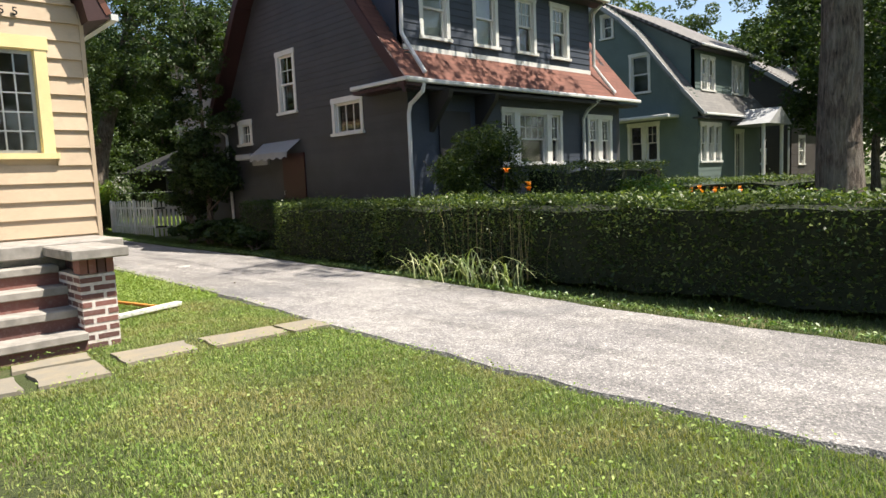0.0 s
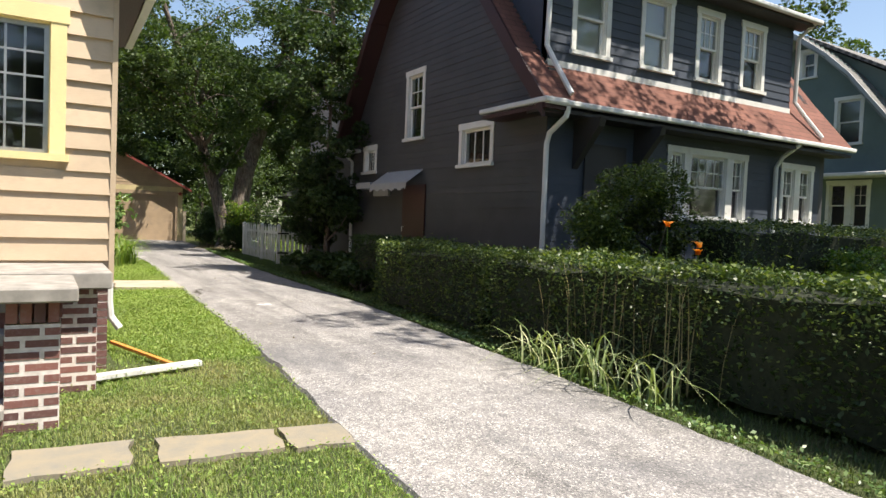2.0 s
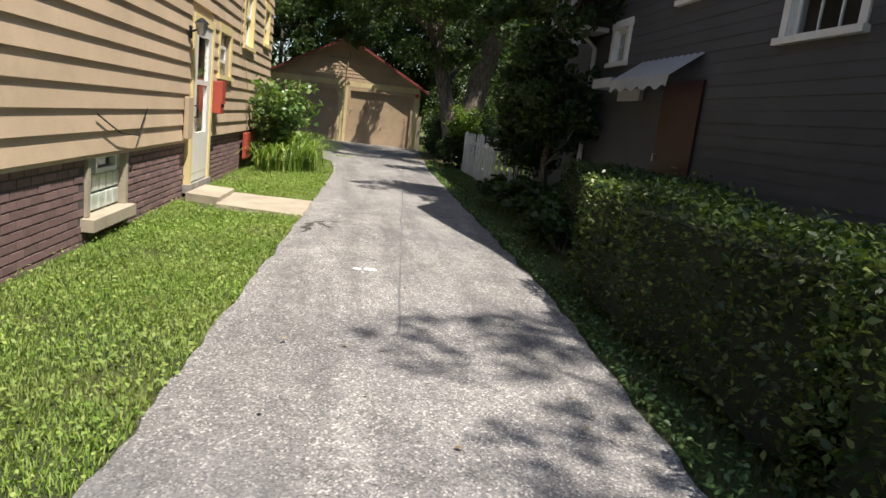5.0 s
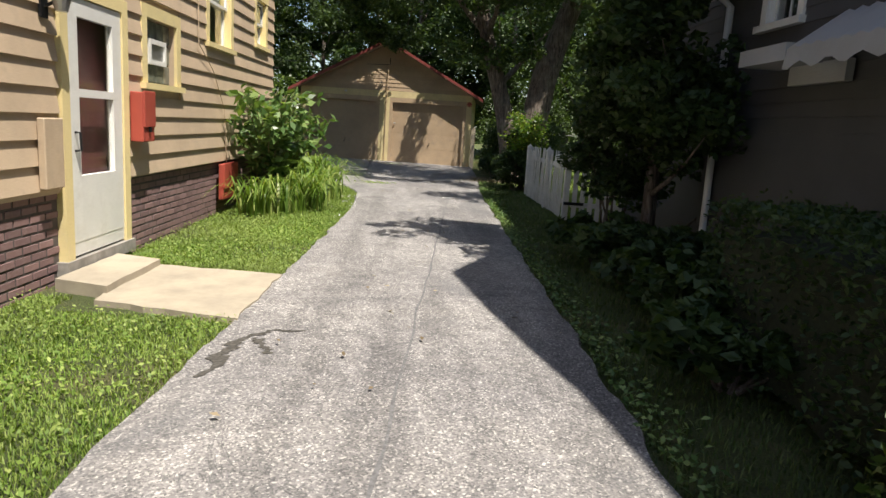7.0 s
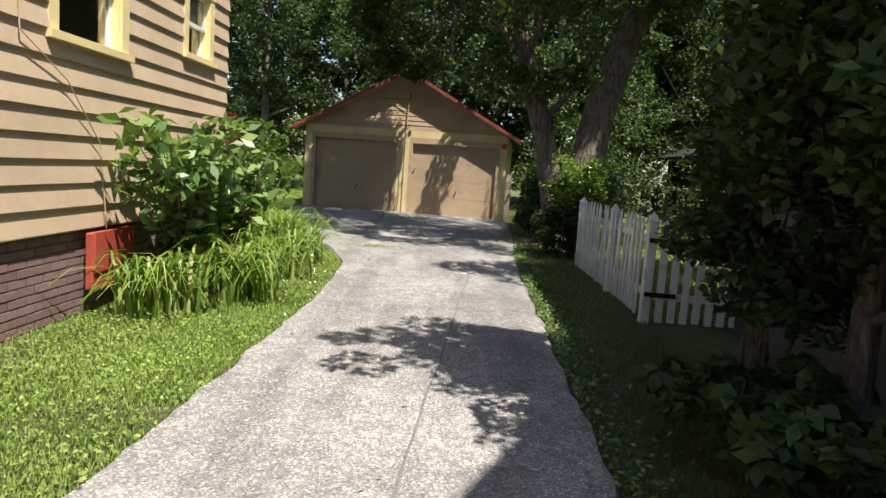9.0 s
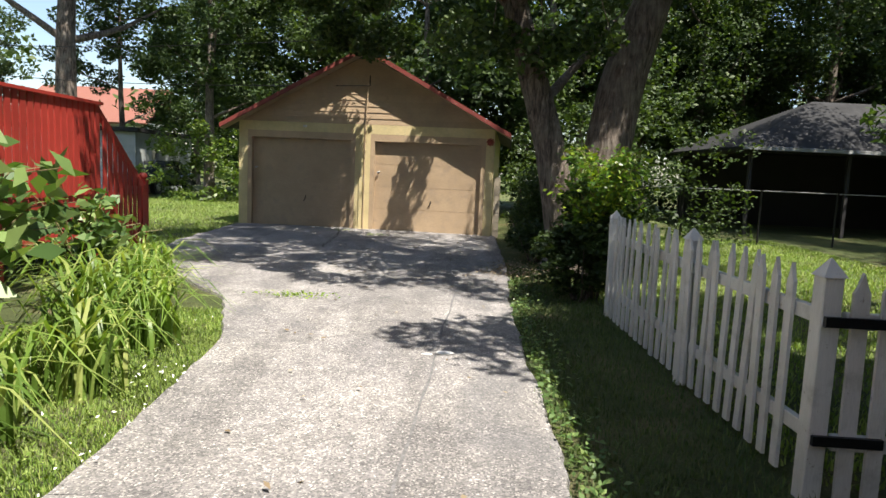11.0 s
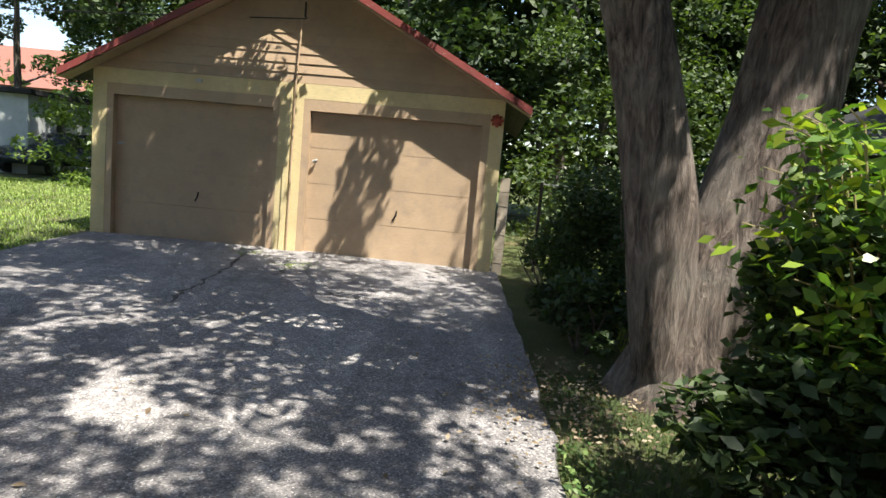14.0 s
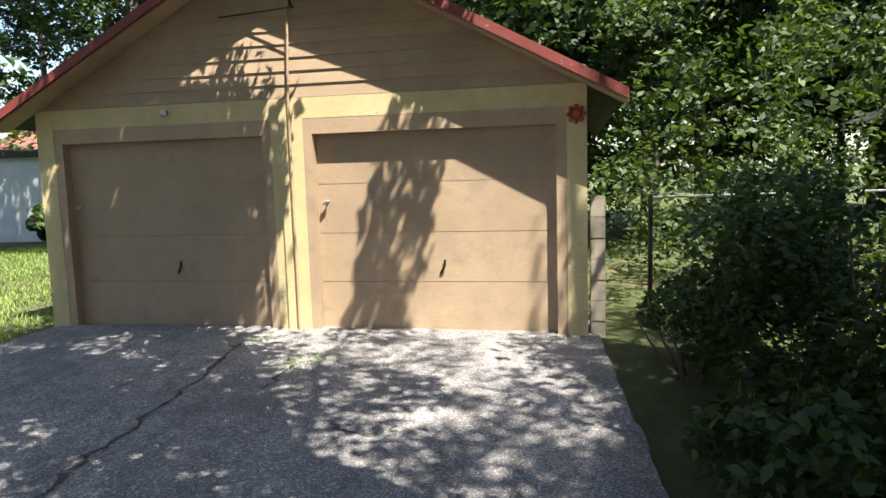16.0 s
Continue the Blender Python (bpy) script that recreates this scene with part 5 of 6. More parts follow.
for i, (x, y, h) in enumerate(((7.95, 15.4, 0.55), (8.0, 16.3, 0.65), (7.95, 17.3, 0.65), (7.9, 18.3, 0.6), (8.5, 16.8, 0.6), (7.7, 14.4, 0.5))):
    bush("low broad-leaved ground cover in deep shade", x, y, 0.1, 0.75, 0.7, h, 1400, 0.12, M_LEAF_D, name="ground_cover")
tree("slim dark vine-covered tree near the white gate", 8.45, 18.3, 0.05, 7.4, 0.09, 1.35, 1.1, 150, 190, 0.1, M_LEAF_D, 12, first=0.12, shift=(-0.45, -0.4))
bush("tall dark saplings and vines by the gate", 8.2, 18.9, 0.05, 0.65, 0.75, 3.0, 9000, 0.085, M_LEAF_D, lumps=40)
tree("old maple trunk with furrowed grey bark and hanging branches", 8.32, 28.98, 0.12, 11.5, 0.28, 3.5, 4.3, 120, 220, 0.12, M_LEAF, 10, lean=(-2.5, -0.2), flare=0.66, first=0.4, bark=True, shift=(-1.7, -0.4), sprays=((4.3, 32.2, 6.2, 0.55, 9), (3.6, 32.6, 6.0, 0.4, 5), (4.3, 27.4, 6.6, 0.9, 14), (3.5, 29.3, 6.4, 0.8, 12), (6.65, 32.2, 5.6, 0.24, 16), (4.6, 31.6, 5.1, 0.3, 5), (5.6, 28.0, 6.8, 0.9, 14), (6.6, 29.6, 6.4, 0.6, 8), (4.6, 25.9, 6.6, 0.6, 6), (7.7, 28.2, 3.4, 0.25, 4), (8.7, 28.2, 3.5, 0.28, 5), (7.0, 28.6, 3.6, 0.25, 3), (4.9, 31.8, 4.1, 0.22, 5), (7.6, 27.3, 4.8, 0.45, 7), (6.5, 28.1, 5.0, 0.45, 6), (8.7, 27.2, 5.0, 0.5, 7), (7.3, 25.6, 6.4, 0.75, 11), (8.6, 25.9, 6.6, 0.6, 8), (6.1, 25.9, 6.6, 0.5, 6), (4.3, 33.1, 4.5, 0.19, 8), (3.9, 33.15, 4.3, 0.15, 3), (4.75, 33.15, 4.3, 0.15, 3), (3.75, 32.8, 5.2, 0.4, 9), (2.9, 32.6, 5.6, 0.35, 5)))
tree("thick maple trunk with sunlit bark beside its twin", 8.52, 29.25, 0.12, 14, 0.42, 3.2, 5.2, 110, 210, 0.13, M_LEAF, 8, lean=(3.0, -0.3), first=0.5, bark=True, shift=(1.2, -0.4), sprays=((9.6, 28.0, 6.2, 0.5, 9), (10.0, 27.6, 7.0, 0.6, 9), (9.3, 28.1, 5.3, 0.35, 6), (10.4, 28.3, 5.6, 0.5, 7), (10.6, 27.2, 6.4, 0.6, 8)))
# added out of view, only to throw shade on driveway and fence strip
tree("added unseen tree that shades the driveway and fence strip", 10.7, 23.3, 0.1, 12, 0.2, 3.0, 4.6, 95, 210, 0.14, M_LEAF_D, 8, lean=(-0.4, 0), first=0.4)
tree("yard tree behind the red deck throwing dappled shade", -1.3, 28.6, 0.15, 11.5, 0.2, 3.4, 4.9, 88, 190, 0.13, M_LEAF, 8, first=0.45)
tree("leafy tree before the brown house", 27, 5.0, 0.0, 9.5, 0.18, 2.9, 1.9, 100, 200, 0.15, M_LEAF_D, 8, first=0.25)
tree("large dark-barked tree rising beyond the clipped hedge", 12.6, 3.4, 0.0, 16, 0.36, 4.2, 7.2, 88, 180, 0.17, M_LEAF_D, 8, first=0.4, shift=(0.7, 1.5), sprays=((14.0, 1.8, 7.4, 0.8, 12), (13.3, 2.3, 6.2, 0.45, 8), (13.1, 2.6, 5.2, 0.35, 6), (13.6, 4.6, 5.4, 0.5, 6), (12.2, 2.6, 5.2, 0.4, 4), (14.6, 5.2, 5.9, 0.5, 6), (11.4, 4.6, 6.6, 0.5, 6)))
tree("dark trunked tree in the neighbouring yard", -6.2, 41, 0.2, 15, 0.42, 5.0, 8.2, 120, 190, 0.2, M_LEAF_D, 8, first=0.4)
tree("overhanging tree behind the tan house", -2.4, 43.6, 0.2, 13, 0.2, 3.0, 3.6, 80, 180, 0.17, M_LEAF_D, 8, first=0.35)

tree("dark trunked shade tree behind the open shed", 16.5, 46.0, 0.15, 13, 0.24, 4.0, 4.6, 100, 200, 0.15, M_LEAF_D, 8, first=0.4)
tree("dark trunked shade tree behind the open shed", 21.5, 45.5, 0.15, 14, 0.26, 4.2, 4.4, 100, 200, 0.16, M_LEAF_D, 8, first=0.4)
tree("dark shade tree spreading over the open shed", 18.9, 35.0, 0.15, 13, 0.26, 4.4, 4.8, 110, 200, 0.15, M_LEAF_D, 8, first=0.4)
tree("thin-crowned tree in the neighbouring yard", -7.6, 47.5, 0.2, 12.5, 0.14, 2.7, 3.0, 88, 160, 0.16, M_LEAF_D, 7, first=0.3)
tree("broad tree crown beyond the charcoal house", 23, 27, 0.1, 15, 0.3, 5.5, 4, 130, 190, 0.2, M_LEAF, 8, first=0.3)
protos = [tree("tall leafy tree with slender grey trunk", -25, 62, 0.15, 14, 0.2, 3.8, 1.2, 110, 190, 0.22, M_LEAF_D, 7, first=0.2),
          tree("tall leafy tree with slender grey trunk", 5.5, 43.5, 0.15, 13, 0.18, 3.6, 0.8, 110, 190, 0.2, M_LEAF_D, 7, first=0.2),
          tree("tall leafy tree with slender grey trunk", 11.4, 44.0, 0.15, 12, 0.16, 3.2, 2.2, 100, 190, 0.17, M_LEAF, 7, first=0.25)]
PLACES = [(22, 48), (26, 47), (18, 51), (30, 43), (33, 7.5), (31, 9.0), (50, 17), (52, 13), (46, 8), (45, 23), (31, 25), (41, 21), (34, 3), (-4, 52), (0.5, 46.5), (9.8, 42), (14.5, 47), (18.5, 46.5), (27, 41), (20, 52), (27, 46), (29, 34), (-17, 44), (-24, 50), (30, 31), (25, 24), (36, 25), (3, 50), (8, 49), (31, 29), (-9, 60), (33, 40), (28, 18), (43, 14), (40, 5), (50, 10), (14.0, 48.5), (25, 40), (28, 36)]
for i, (x, y) in enumerate(PLACES):
    copy_thing(protos[i % 3], pose(x, y, 0.15, 0, 0, i * 77))
# unseen copies behind the walk's start, added for window reflections and shading
for x, y in ((4, -16), (16, -15), (28, -12), (-9, -17)):
    copy_thing(protos[0], pose(x, y, 0, 0, 0, x * 31))


def woodland():
    """A far belt of trees all round, past counting."""
    cs, rs = [], []
    for a in np.linspace(0, math.tau, 240, endpoint=False):
        d = R.uniform(52, 66)
        for k in range(8):
            top = 5 if 2.06 < a < 2.24 else 15
            cs.append((10 + d * math.cos(a) + R.gauss(0, 2), 22 + d * math.sin(a) + R.gauss(0, 2), top * R.random() ** 1.4))
            rs.append(R.uniform(1.6, 3.0))
    return tagged(part_mesh("woodland", leaf_mesh("woodland", clump_points(cs, rs, 55), 0.62, M_LEAF, 0.8), None), "belt of leafy trees closing the view", "woods", kind="stuff")


woodland()


def understory(label, cx0, cy0, cx1, cy1, n, h, leaf, mat):
    cs, rs = [], []
    for i in range(n):
        cs.append((R.uniform(cx0, cx1), R.uniform(cy0, cy1), R.uniform(0.2, h)))
        rs.append(R.uniform(0.35, 0.75))
    return tagged(part_mesh("undergrowth", leaf_mesh("undergrowth", clump_points(cs, rs, 130), leaf, mat, 0.7), None), label, "undergrowth", kind="stuff")


understory("tangled saplings and undergrowth behind the garage", 8.4, 33.8, 13.2, 42, 90, 4.8, 0.12, M_LEAF)
understory("dark thicket closing the view behind the garage", -3, 44.5, 19, 50, 190, 8.5, 0.22, M_LEAF_D)
understory("leafy thicket beside the neighbouring shed", -4.5, 42.5, 0.8, 45, 50, 3.2, 0.15, M_LEAF_B)
understory("shady undergrowth along the wire fence", 12.0, 25, 16.0, 27.5, 22, 3.0, 0.13, M_LEAF_D)


# ---- paths and slabs ----
def slab(name, label, pts, z, thick, mat, jag=0.02, cat="paving"):
    bm = bmesh.new()
    loop = []
    for (x0, y0), (x1, y1) in zip(pts, pts[1:] + pts[:1]):
        n = max(2, int(math.hypot(x1 - x0, y1 - y0) / 0.14))
        for i in range(n):
            f = i / n
            loop.append((x0 + (x1 - x0) * f + R.uniform(-jag, jag), y0 + (y1 - y0) * f + R.uniform(-jag, jag), z - thick))
    prism(bm, loop, (0, 0, thick))
    return tagged(part(name, bm, mat), label, cat)


for pts in ([(1.9, 5.96), (2.52, 5.93), (2.58, 6.39), (1.92, 6.47)], [(2.68, 5.9), (3.42, 5.84), (3.46, 6.27), (2.72, 6.37)], [(3.47, 5.82), (3.98, 5.76), (4.0, 6.18), (3.5, 6.25)],
            [(1.2, 5.8), (1.72, 5.75), (1.75, 6.35), (1.25, 6.4)], [(1.15, 6.48), (1.75, 6.43), (1.8, 6.72), (1.2, 6.75)], [(0.6, 5.85), (1.1, 5.8), (1.12, 6.3), (0.65, 6.35)], [(0.55, 6.45), (1.05, 6.42), (1.08, 6.72), (0.6, 6.74)]):
    tagged(slab("paving_stone", "pale worn flagstone sunk in the lawn", pts, ground_z(6) + 0.012, 0.07, M_FLAG), group="stepping stones of the front path")
slab("door_pad", "sand-coloured concrete pad between side door and driveway", [(3.25, 15.6), (4.42, 15.3), (4.44, 16.8), (3.1, 16.95)], ground_z(16) + 0.03, 0.08, M_CONC)
s = slab("door_step", "low concrete step below the side door", [(2.78, 15.95), (3.25, 15.8), (3.27, 16.9), (2.8, 17.05)], 0.125, 0.12, M_CONC, 0.01, "step")

# ---- wall fittings of the tan house ----
def east(y):
    return 2.6 + (y - 8.74) * math.tan(radians(0.75)) + 0.04


def wall_lamp(y, z):
    x = east(y)
    t = thing("wall_lamp", "old dark metal wall lamp beside the side door", "lamp", pose(x, y, z))
    part("bracket", tubed([(0, 0, -0.02), (0.08, 0, 0.02), (0.13, 0, 0.1)], 0.015, 6), M_IRON, t)
    part("back_plate", boxed(-0.01, -0.05, -0.1, 0.012, 0.05, 0.06), M_IRON, t)
    bm = bmesh.new()
    bmesh.ops.create_cone(bm, cap_ends=True, segments=12, radius1=0.045, radius2=0.085, depth=0.15, matrix=Matrix.Translation((0.14, 0, 0.03)))
    part("lantern", bm, M_STEEL, t, "grey glass lantern")
    bm = bmesh.new()
    bmesh.ops.create_cone(bm, cap_ends=True, segments=12, radius1=0.1, radius2=0.02, depth=0.07, matrix=Matrix.Translation((0.14, 0, 0.14)))
    part("cap", bm, M_IRON, t)


wall_lamp(16.02, 2.28)


def wall_box(name, label, y0, z0, y1, z1, d, mat, lid=True):
    x = east(y0)
    t = thing(name, label, "box", pose(x, y0, z0))
    part("body", boxed(0, 0, 0, d, y1 - y0, z1 - z0, bev=0.008), mat, t)
    if lid:
        part("lid", boxed(d - 0.004, 0.01, (z1 - z0) * 0.3, d + 0.018, y1 - y0 - 0.01, z1 - z0 + 0.012, bev=0.006), mat, t)
        part("latch", boxed(d, (y1 - y0) * 0.45, (z1 - z0) * 0.2, d + 0.025, (y1 - y0) * 0.55, (z1 - z0) * 0.3), M_IRON, t)
    return t


wall_box("mailbox", "red metal mailbox on the tan siding", 17.5, 1.2, 17.8, 1.7, 0.13, M_REDBOX)
wall_box("meter_box", "faded red metal meter box above the foundation", 20.4, 0.28, 21.15, 0.8, 0.07, M_REDBOX)
wall_box("electric_panel", "tan painted electrical panel on the siding", 15.86, 0.86, 16.14, 1.42, 0.06, M_TAN, False)
tagged(part("cable", tubed([(east(19.5) + 0.02, 19.45, 4.6), (east(19.5) + 0.02, 19.5, 2.4), (east(20) + 0.02, 20.1, 2.1), (east(20.6) + 0.02, 20.6, 1.6), (east(20.7) + 0.02, 20.72, 0.82)], 0.006, 6), M_TAN), "painted service cable running down the siding", "cable")
tagged(part("downspout", tubed([(east(15.6) + 0.03, 15.9, 5.4), (east(15.6) + 0.03, 15.9, 5.2)], 0.04), M_ALU), "short white downspout under the eave", "downspout")
tagged(part("garden_wire", tubed([(east(13) + 0.01, 12.9, 1.2), (east(13.5) + 0.04, 13.4, 1.02), (east(14) + 0.05, 13.9, 0.98), (east(14.3) + 0.01, 14.3, 1.25)], 0.008, 5), M_IRON), "thin black cable sagging on the siding", "cable")
# house number
for i, ch in enumerate("955"):
    cu = bpy.data.curves.new("digit", "FONT")
    cu.body, cu.size, cu.extrude = ch, 0.13, 0.008
    cu.materials.append(M_IRON)
    ob = tagged(new("house_number", cu), "dark metal house number digit on tan siding", "number", "house number")
    ob.matrix_world = pose(1.66 + i * 0.13, 8.688, 3.525, 90, 0, 0)
# boards on the lawn
b = tagged(part("board", boxed(-0.62, -0.045, 0, 0.62, 0.045, 0.05, bev=0.006), M_FENCE), "white-painted board lying on the lawn", "board")
b.matrix_world = pose(2.8, 8.22, ground_z(8) + 0.02, 0, 0, 18)
M_ORANGE = painted("orange_stake_paint", (0.7, 0.28, 0.06), 0.6)
b = tagged(part("stake", boxed(-0.65, -0.02, 0, 0.65, 0.02, 0.035, bev=0.004), M_ORANGE), "thin orange stake lying on the lawn", "stake")
b.matrix_world = pose(2.96, 8.98, ground_z(8) + 0.03, 0, 3, -67)


# ---- picket fence and gate ----
def picket_mesh(w, h, tip=0.1):
    bm = bmesh.new()
    prism(bm, ((-w / 2, 0, 0), (w / 2, 0, 0), (w / 2, 0, h - tip), (w * 0.32, 0, h - tip * 0.75), (0, 0, h), (-w * 0.32, 0, h - tip * 0.75), (-w / 2, 0, h - tip)), (0, 0.02, 0))
    me = bpy.data.meshes.new("picket")
    bm.to_mesh(me)
    bm.free()
    me.materials.append(M_FENCE)
    return me


def fence(name, label, m, length, h, gap, w, post_at, cat="fence"):
    t = thing(name, label, cat, m)
    me = picket_mesh(w, h)
    n = int(length / gap)
    for i in range(n):
        ob = new("picket", me)
        ob.parent = t
        ob.matrix_basis = pose(gap * (i + 0.5), -0.02, 0.04 + R.uniform(-0.012, 0.012), R.uniform(-1.5, 1.5), R.uniform(-1.2, 1.2), 0)
    for z in (0.28, h * 0.78):
        part("rail", boxed(0, 0.003, z, length, 0.045, z + 0.08, bev=0.004), M_FENCE, t)
    for x in post_at:
        bm = boxed(x - 0.05, -0.03, -0.1, x + 0.05, 0.07, h + 0.0, bev=0.006)
        bmesh.ops.create_cone(bm, cap_ends=True, segments=4, radius1=0.085, radius2=0.005, depth=0.09, matrix=Matrix.Translation((x, 0.02, h + 0.045)) @ Matrix.Rotation(radians(45), 4, "Z"))
        part("post", bm, M_FENCE, t)
    return t


# pickets face the driveway; the run goes from the far end to the gate post
fence("picket_fence", "weathered white picket fence along the driveway", pose(8.26, 26.05, ground_z(24) - 0.02, 0, 0, -90), 4.1, 1.13, 0.158, 0.07, (0.05, 2.35, 4.15))
g = fence("gate", "white picket gate with black hinges", pose(8.36, 21.86, ground_z(22) - 0.03, 0, 0, -3), 1.3, 1.16, 0.135, 0.08, (1.35,), "gate")
for z in (0.32, 0.92):
    part("hinge", boxed(-0.12, -0.05, z, 0.22, -0.025, z + 0.05), M_IRON, g, "black iron strap hinge")

# ---- red deck ----
def deck():
    t = thing("deck", "red-stained wooden deck with slatted railing and steps", "deck", pose(1.5, 23.85, 0.1))
    Z, L = 1.12, 4.1
    for i in range(22):
        part("floor_board", boxed(-4.0, 0.02 + i * 0.187, Z - 0.04, 0.0, 0.02 + i * 0.187 + 0.18, Z), M_RED, t)
    part("fascia", boxed(0.0, 0.0, Z - 0.25, 0.04, L, Z + 0.01), M_RED, t)
    part("lower_rail", boxed(0.0, 0.0, 0.42, 0.04, L, 0.55), M_RED, t)
    for y in (0.1, 2.0, L):
        part("post", boxed(-0.05, y - 0.05, -0.15, 0.05, y + 0.05, Z + 1.15), M_RED, t)
    part("top_rail", boxed(-0.08, -0.02, Z + 1.12, 0.1, L + 0.06, Z + 1.16), M_RED, t)
    me = None
    for i in range(30):
        y = 0.12 + i * 0.134
        ob = part("slat", boxed(0.045, 0, Z - 0.1, 0.067, 0.095, Z + 1.12), M_RED, t) if me is None else new("slat", me)
        me = ob.data
        ob.parent = t
        ob.location = (0, y, R.uniform(-0.006, 0.006))
    # stair down from the far end
    for i in range(6):
        part("tread", boxed(-1.1, L + 0.05 + i * 0.24, Z - 0.19 * (i + 1), 0.0, L + 0.34 + i * 0.24, Z - 0.19 * (i + 1) + 0.04), M_RED, t)
    bm = bmesh.new()
    prism(bm, ((0.0, L, Z + 1.12), (0.0, L + 1.45, 1.08), (0.0, L + 1.45, 0.98), (0.0, L, Z + 1.02)), (0.06, 0, 0))
    part("stair_rail", bm, M_RED, t)
    bm = bmesh.new()
    prism(bm, ((0.0, L, Z), (0.0, L + 1.45, 0.05), (0.0, L + 1.45, -0.1), (0.0, L, Z - 0.25)), (0.04, 0, 0))
    part("stringer", bm, M_RED, t)
    for i in range(9):
        y = L + 0.12 + i * 0.15
        k = (y - L) / 1.45
        part("slat", boxed(0.045, y, Z * (1 - k) - 0.1, 0.067, y + 0.09, (Z + 1.05) * (1 - k) + 1.02 * k), M_RED, t)
    part("newel", boxed(-0.06, L + 1.42, -0.12, 0.06, L + 1.54, 1.2), M_RED, t)
    bm = bmesh.new()
    bmesh.ops.create_uvsphere(bm, u_segments=12, v_segments=8, radius=0.065, matrix=Matrix.Translation((0, L + 1.48, 1.25)))
    part("finial", bm, M_RED, t, smooth=True)


deck()


# ---- neighbours' outbuildings ----
M_ROOFD = painted("dark_weathered_roofing", (0.02, 0.021, 0.024), 0.8, 0.3, (6, 6, 1), dirt=(0.05, 0.05, 0.05))


def pavilion():
    t = thing("open_shed", "dark open-sided shed with a hipped shingle roof", "shed", pose(15.25, 38.3, 0.42))
    for x, y in ((0.1, 0.1), (3.0, 0.1), (6.0, 0.1), (8.9, 0.1), (0.1, 5.5)):
        part("post", boxed(x - 0.05, y - 0.05, -0.4, x + 0.05, y + 0.05, 2.4), M_DARKWOOD, t)
    part("beam", boxed(0, 0.03, 2.2, 9.0, 0.17, 2.42), M_DARKWOOD, t)
    part("beam", boxed(0.03, 0.17, 2.2, 0.17, 5.6, 2.42), M_DARKWOOD, t)
    part("back_wall", boxed(0.0, 5.6, -0.4, 9.0, 5.7, 2.4), M_DARKWOOD, t)
    part("end_wall", boxed(9.0, 0.0, -0.4, 9.1, 5.7, 2.4), M_DARKWOOD, t)
    e = 0.35
    A, B, C, D = (-e, -e, 2.35), (9.1 + e, -e, 2.35), (9.1 + e, 6 + e, 2.35), (-e, 6 + e, 2.35)
    p, q = (3.3, 3.0, 4.1), (5.8, 3.0, 4.1)
    for a, b, c, d in ((A, B, q, p), (B, C, q, q), (C, D, p, q), (D, A, p, p)):
        bm = bmesh.new()
        pts = [Vector(v) for v in (a, b, c, d)]
        if (pts[2] - pts[3]).length < 0.01:
            pts = pts[:3]
        prism(bm, pts, (0, 0, -0.08))
        part("roof", bm, M_ROOFD, t)
    part("gutter", boxed(-e, -e - 0.1, 2.25, 9.1 + e, -e, 2.35), M_LGREY, t)


pavilion()


def white_shed():
    t = thing("shed", "grey-white flat-roofed garage with panelled door", "shed", pose(-13.5, 46, 0.2))
    W, D, H = 7.2, 6, 2.5
    f = Face((0, 0, 0), (1, 0, 0), (0, -1, 0))
    s = Face((W, 0, 0), (0, 1, 0), (1, 0, 0))
    bm = bmesh.new()
    prism(bm, [(x, 0, z) for x, z in ((0, -0.1), (0.6, -0.1), (0.6, 2.15), (3.6, 2.15), (3.6, -0.1), (W, -0.1), (W, H), (0, H))], (0, 0.18, 0))
    part("front_wall", bm, M_YARD, t)
    wall_slab(s, t, "side_wall", M_YARD, [(1.6, 0.9, 2.3, 1.9)], lambda z: (0.18, D), -0.1, H)
    part("window_pane", s.boxed(1.6, -0.1, 0.9, 2.3, -0.09, 1.9), M_GLASS, t)
    part("far_wall", boxed(0, 0.2, -0.1, 0.15, D, H), M_YARD, t)
    part("back_wall", boxed(0.15, D - 0.15, -0.1, W - 0.2, D, H), M_YARD, t)
    d = part("garage_door", f.boxed(0.6, -0.12, 0, 3.6, -0.08, 2.15), M_WHITE, t, "white panelled garage door")
    for i in range(4):
        for j in range(4):
            part("door_panel", f.boxed(0.7 + j * 0.72, -0.08, 0.08 + i * 0.52, 1.32 + j * 0.72, -0.06, 0.52 + i * 0.52), M_GLASS if i == 2 else M_WHITE, d)
    part("roof", boxed(-0.2, -0.25, H, W + 0.2, D + 0.2, H + 0.18, bev=0.02), M_SH_DARK, t)


white_shed()


def far_house():
    t = thing("house", "distant brick-red roofed white house among trees", "house", pose(-24, 66, 0.2))
    part("wall", boxed(0, 0, -0.1, 9, 8, 4), M_WHITE, t)
    roof_slab(t, (-0.4, -0.5, 3.9), (9.4, -0.5, 3.9), (9.4, 4, 6.7), (-0.4, 4, 6.7), 0.15, M_CHIM)
    roof_slab(t, (-0.4, 8.5, 3.9), (9.4, 8.5, 3.9), (9.4, 4, 6.7), (-0.4, 4, 6.7), 0.15, M_CHIM)
    for x in (1.5, 4, 6.5):
        for z in (0.7, 2.5):
            # solid dark panel in place of an unlit room behind the pane
            w = part("window", boxed(x, -0.05, z, x + 1, -0.02, z + 1.1), M_INSIDE, t)
            part("pane", boxed(x + 0.08, -0.075, z + 0.08, x + 0.92, -0.055, z + 1.02), M_GLASS, w)


far_house()


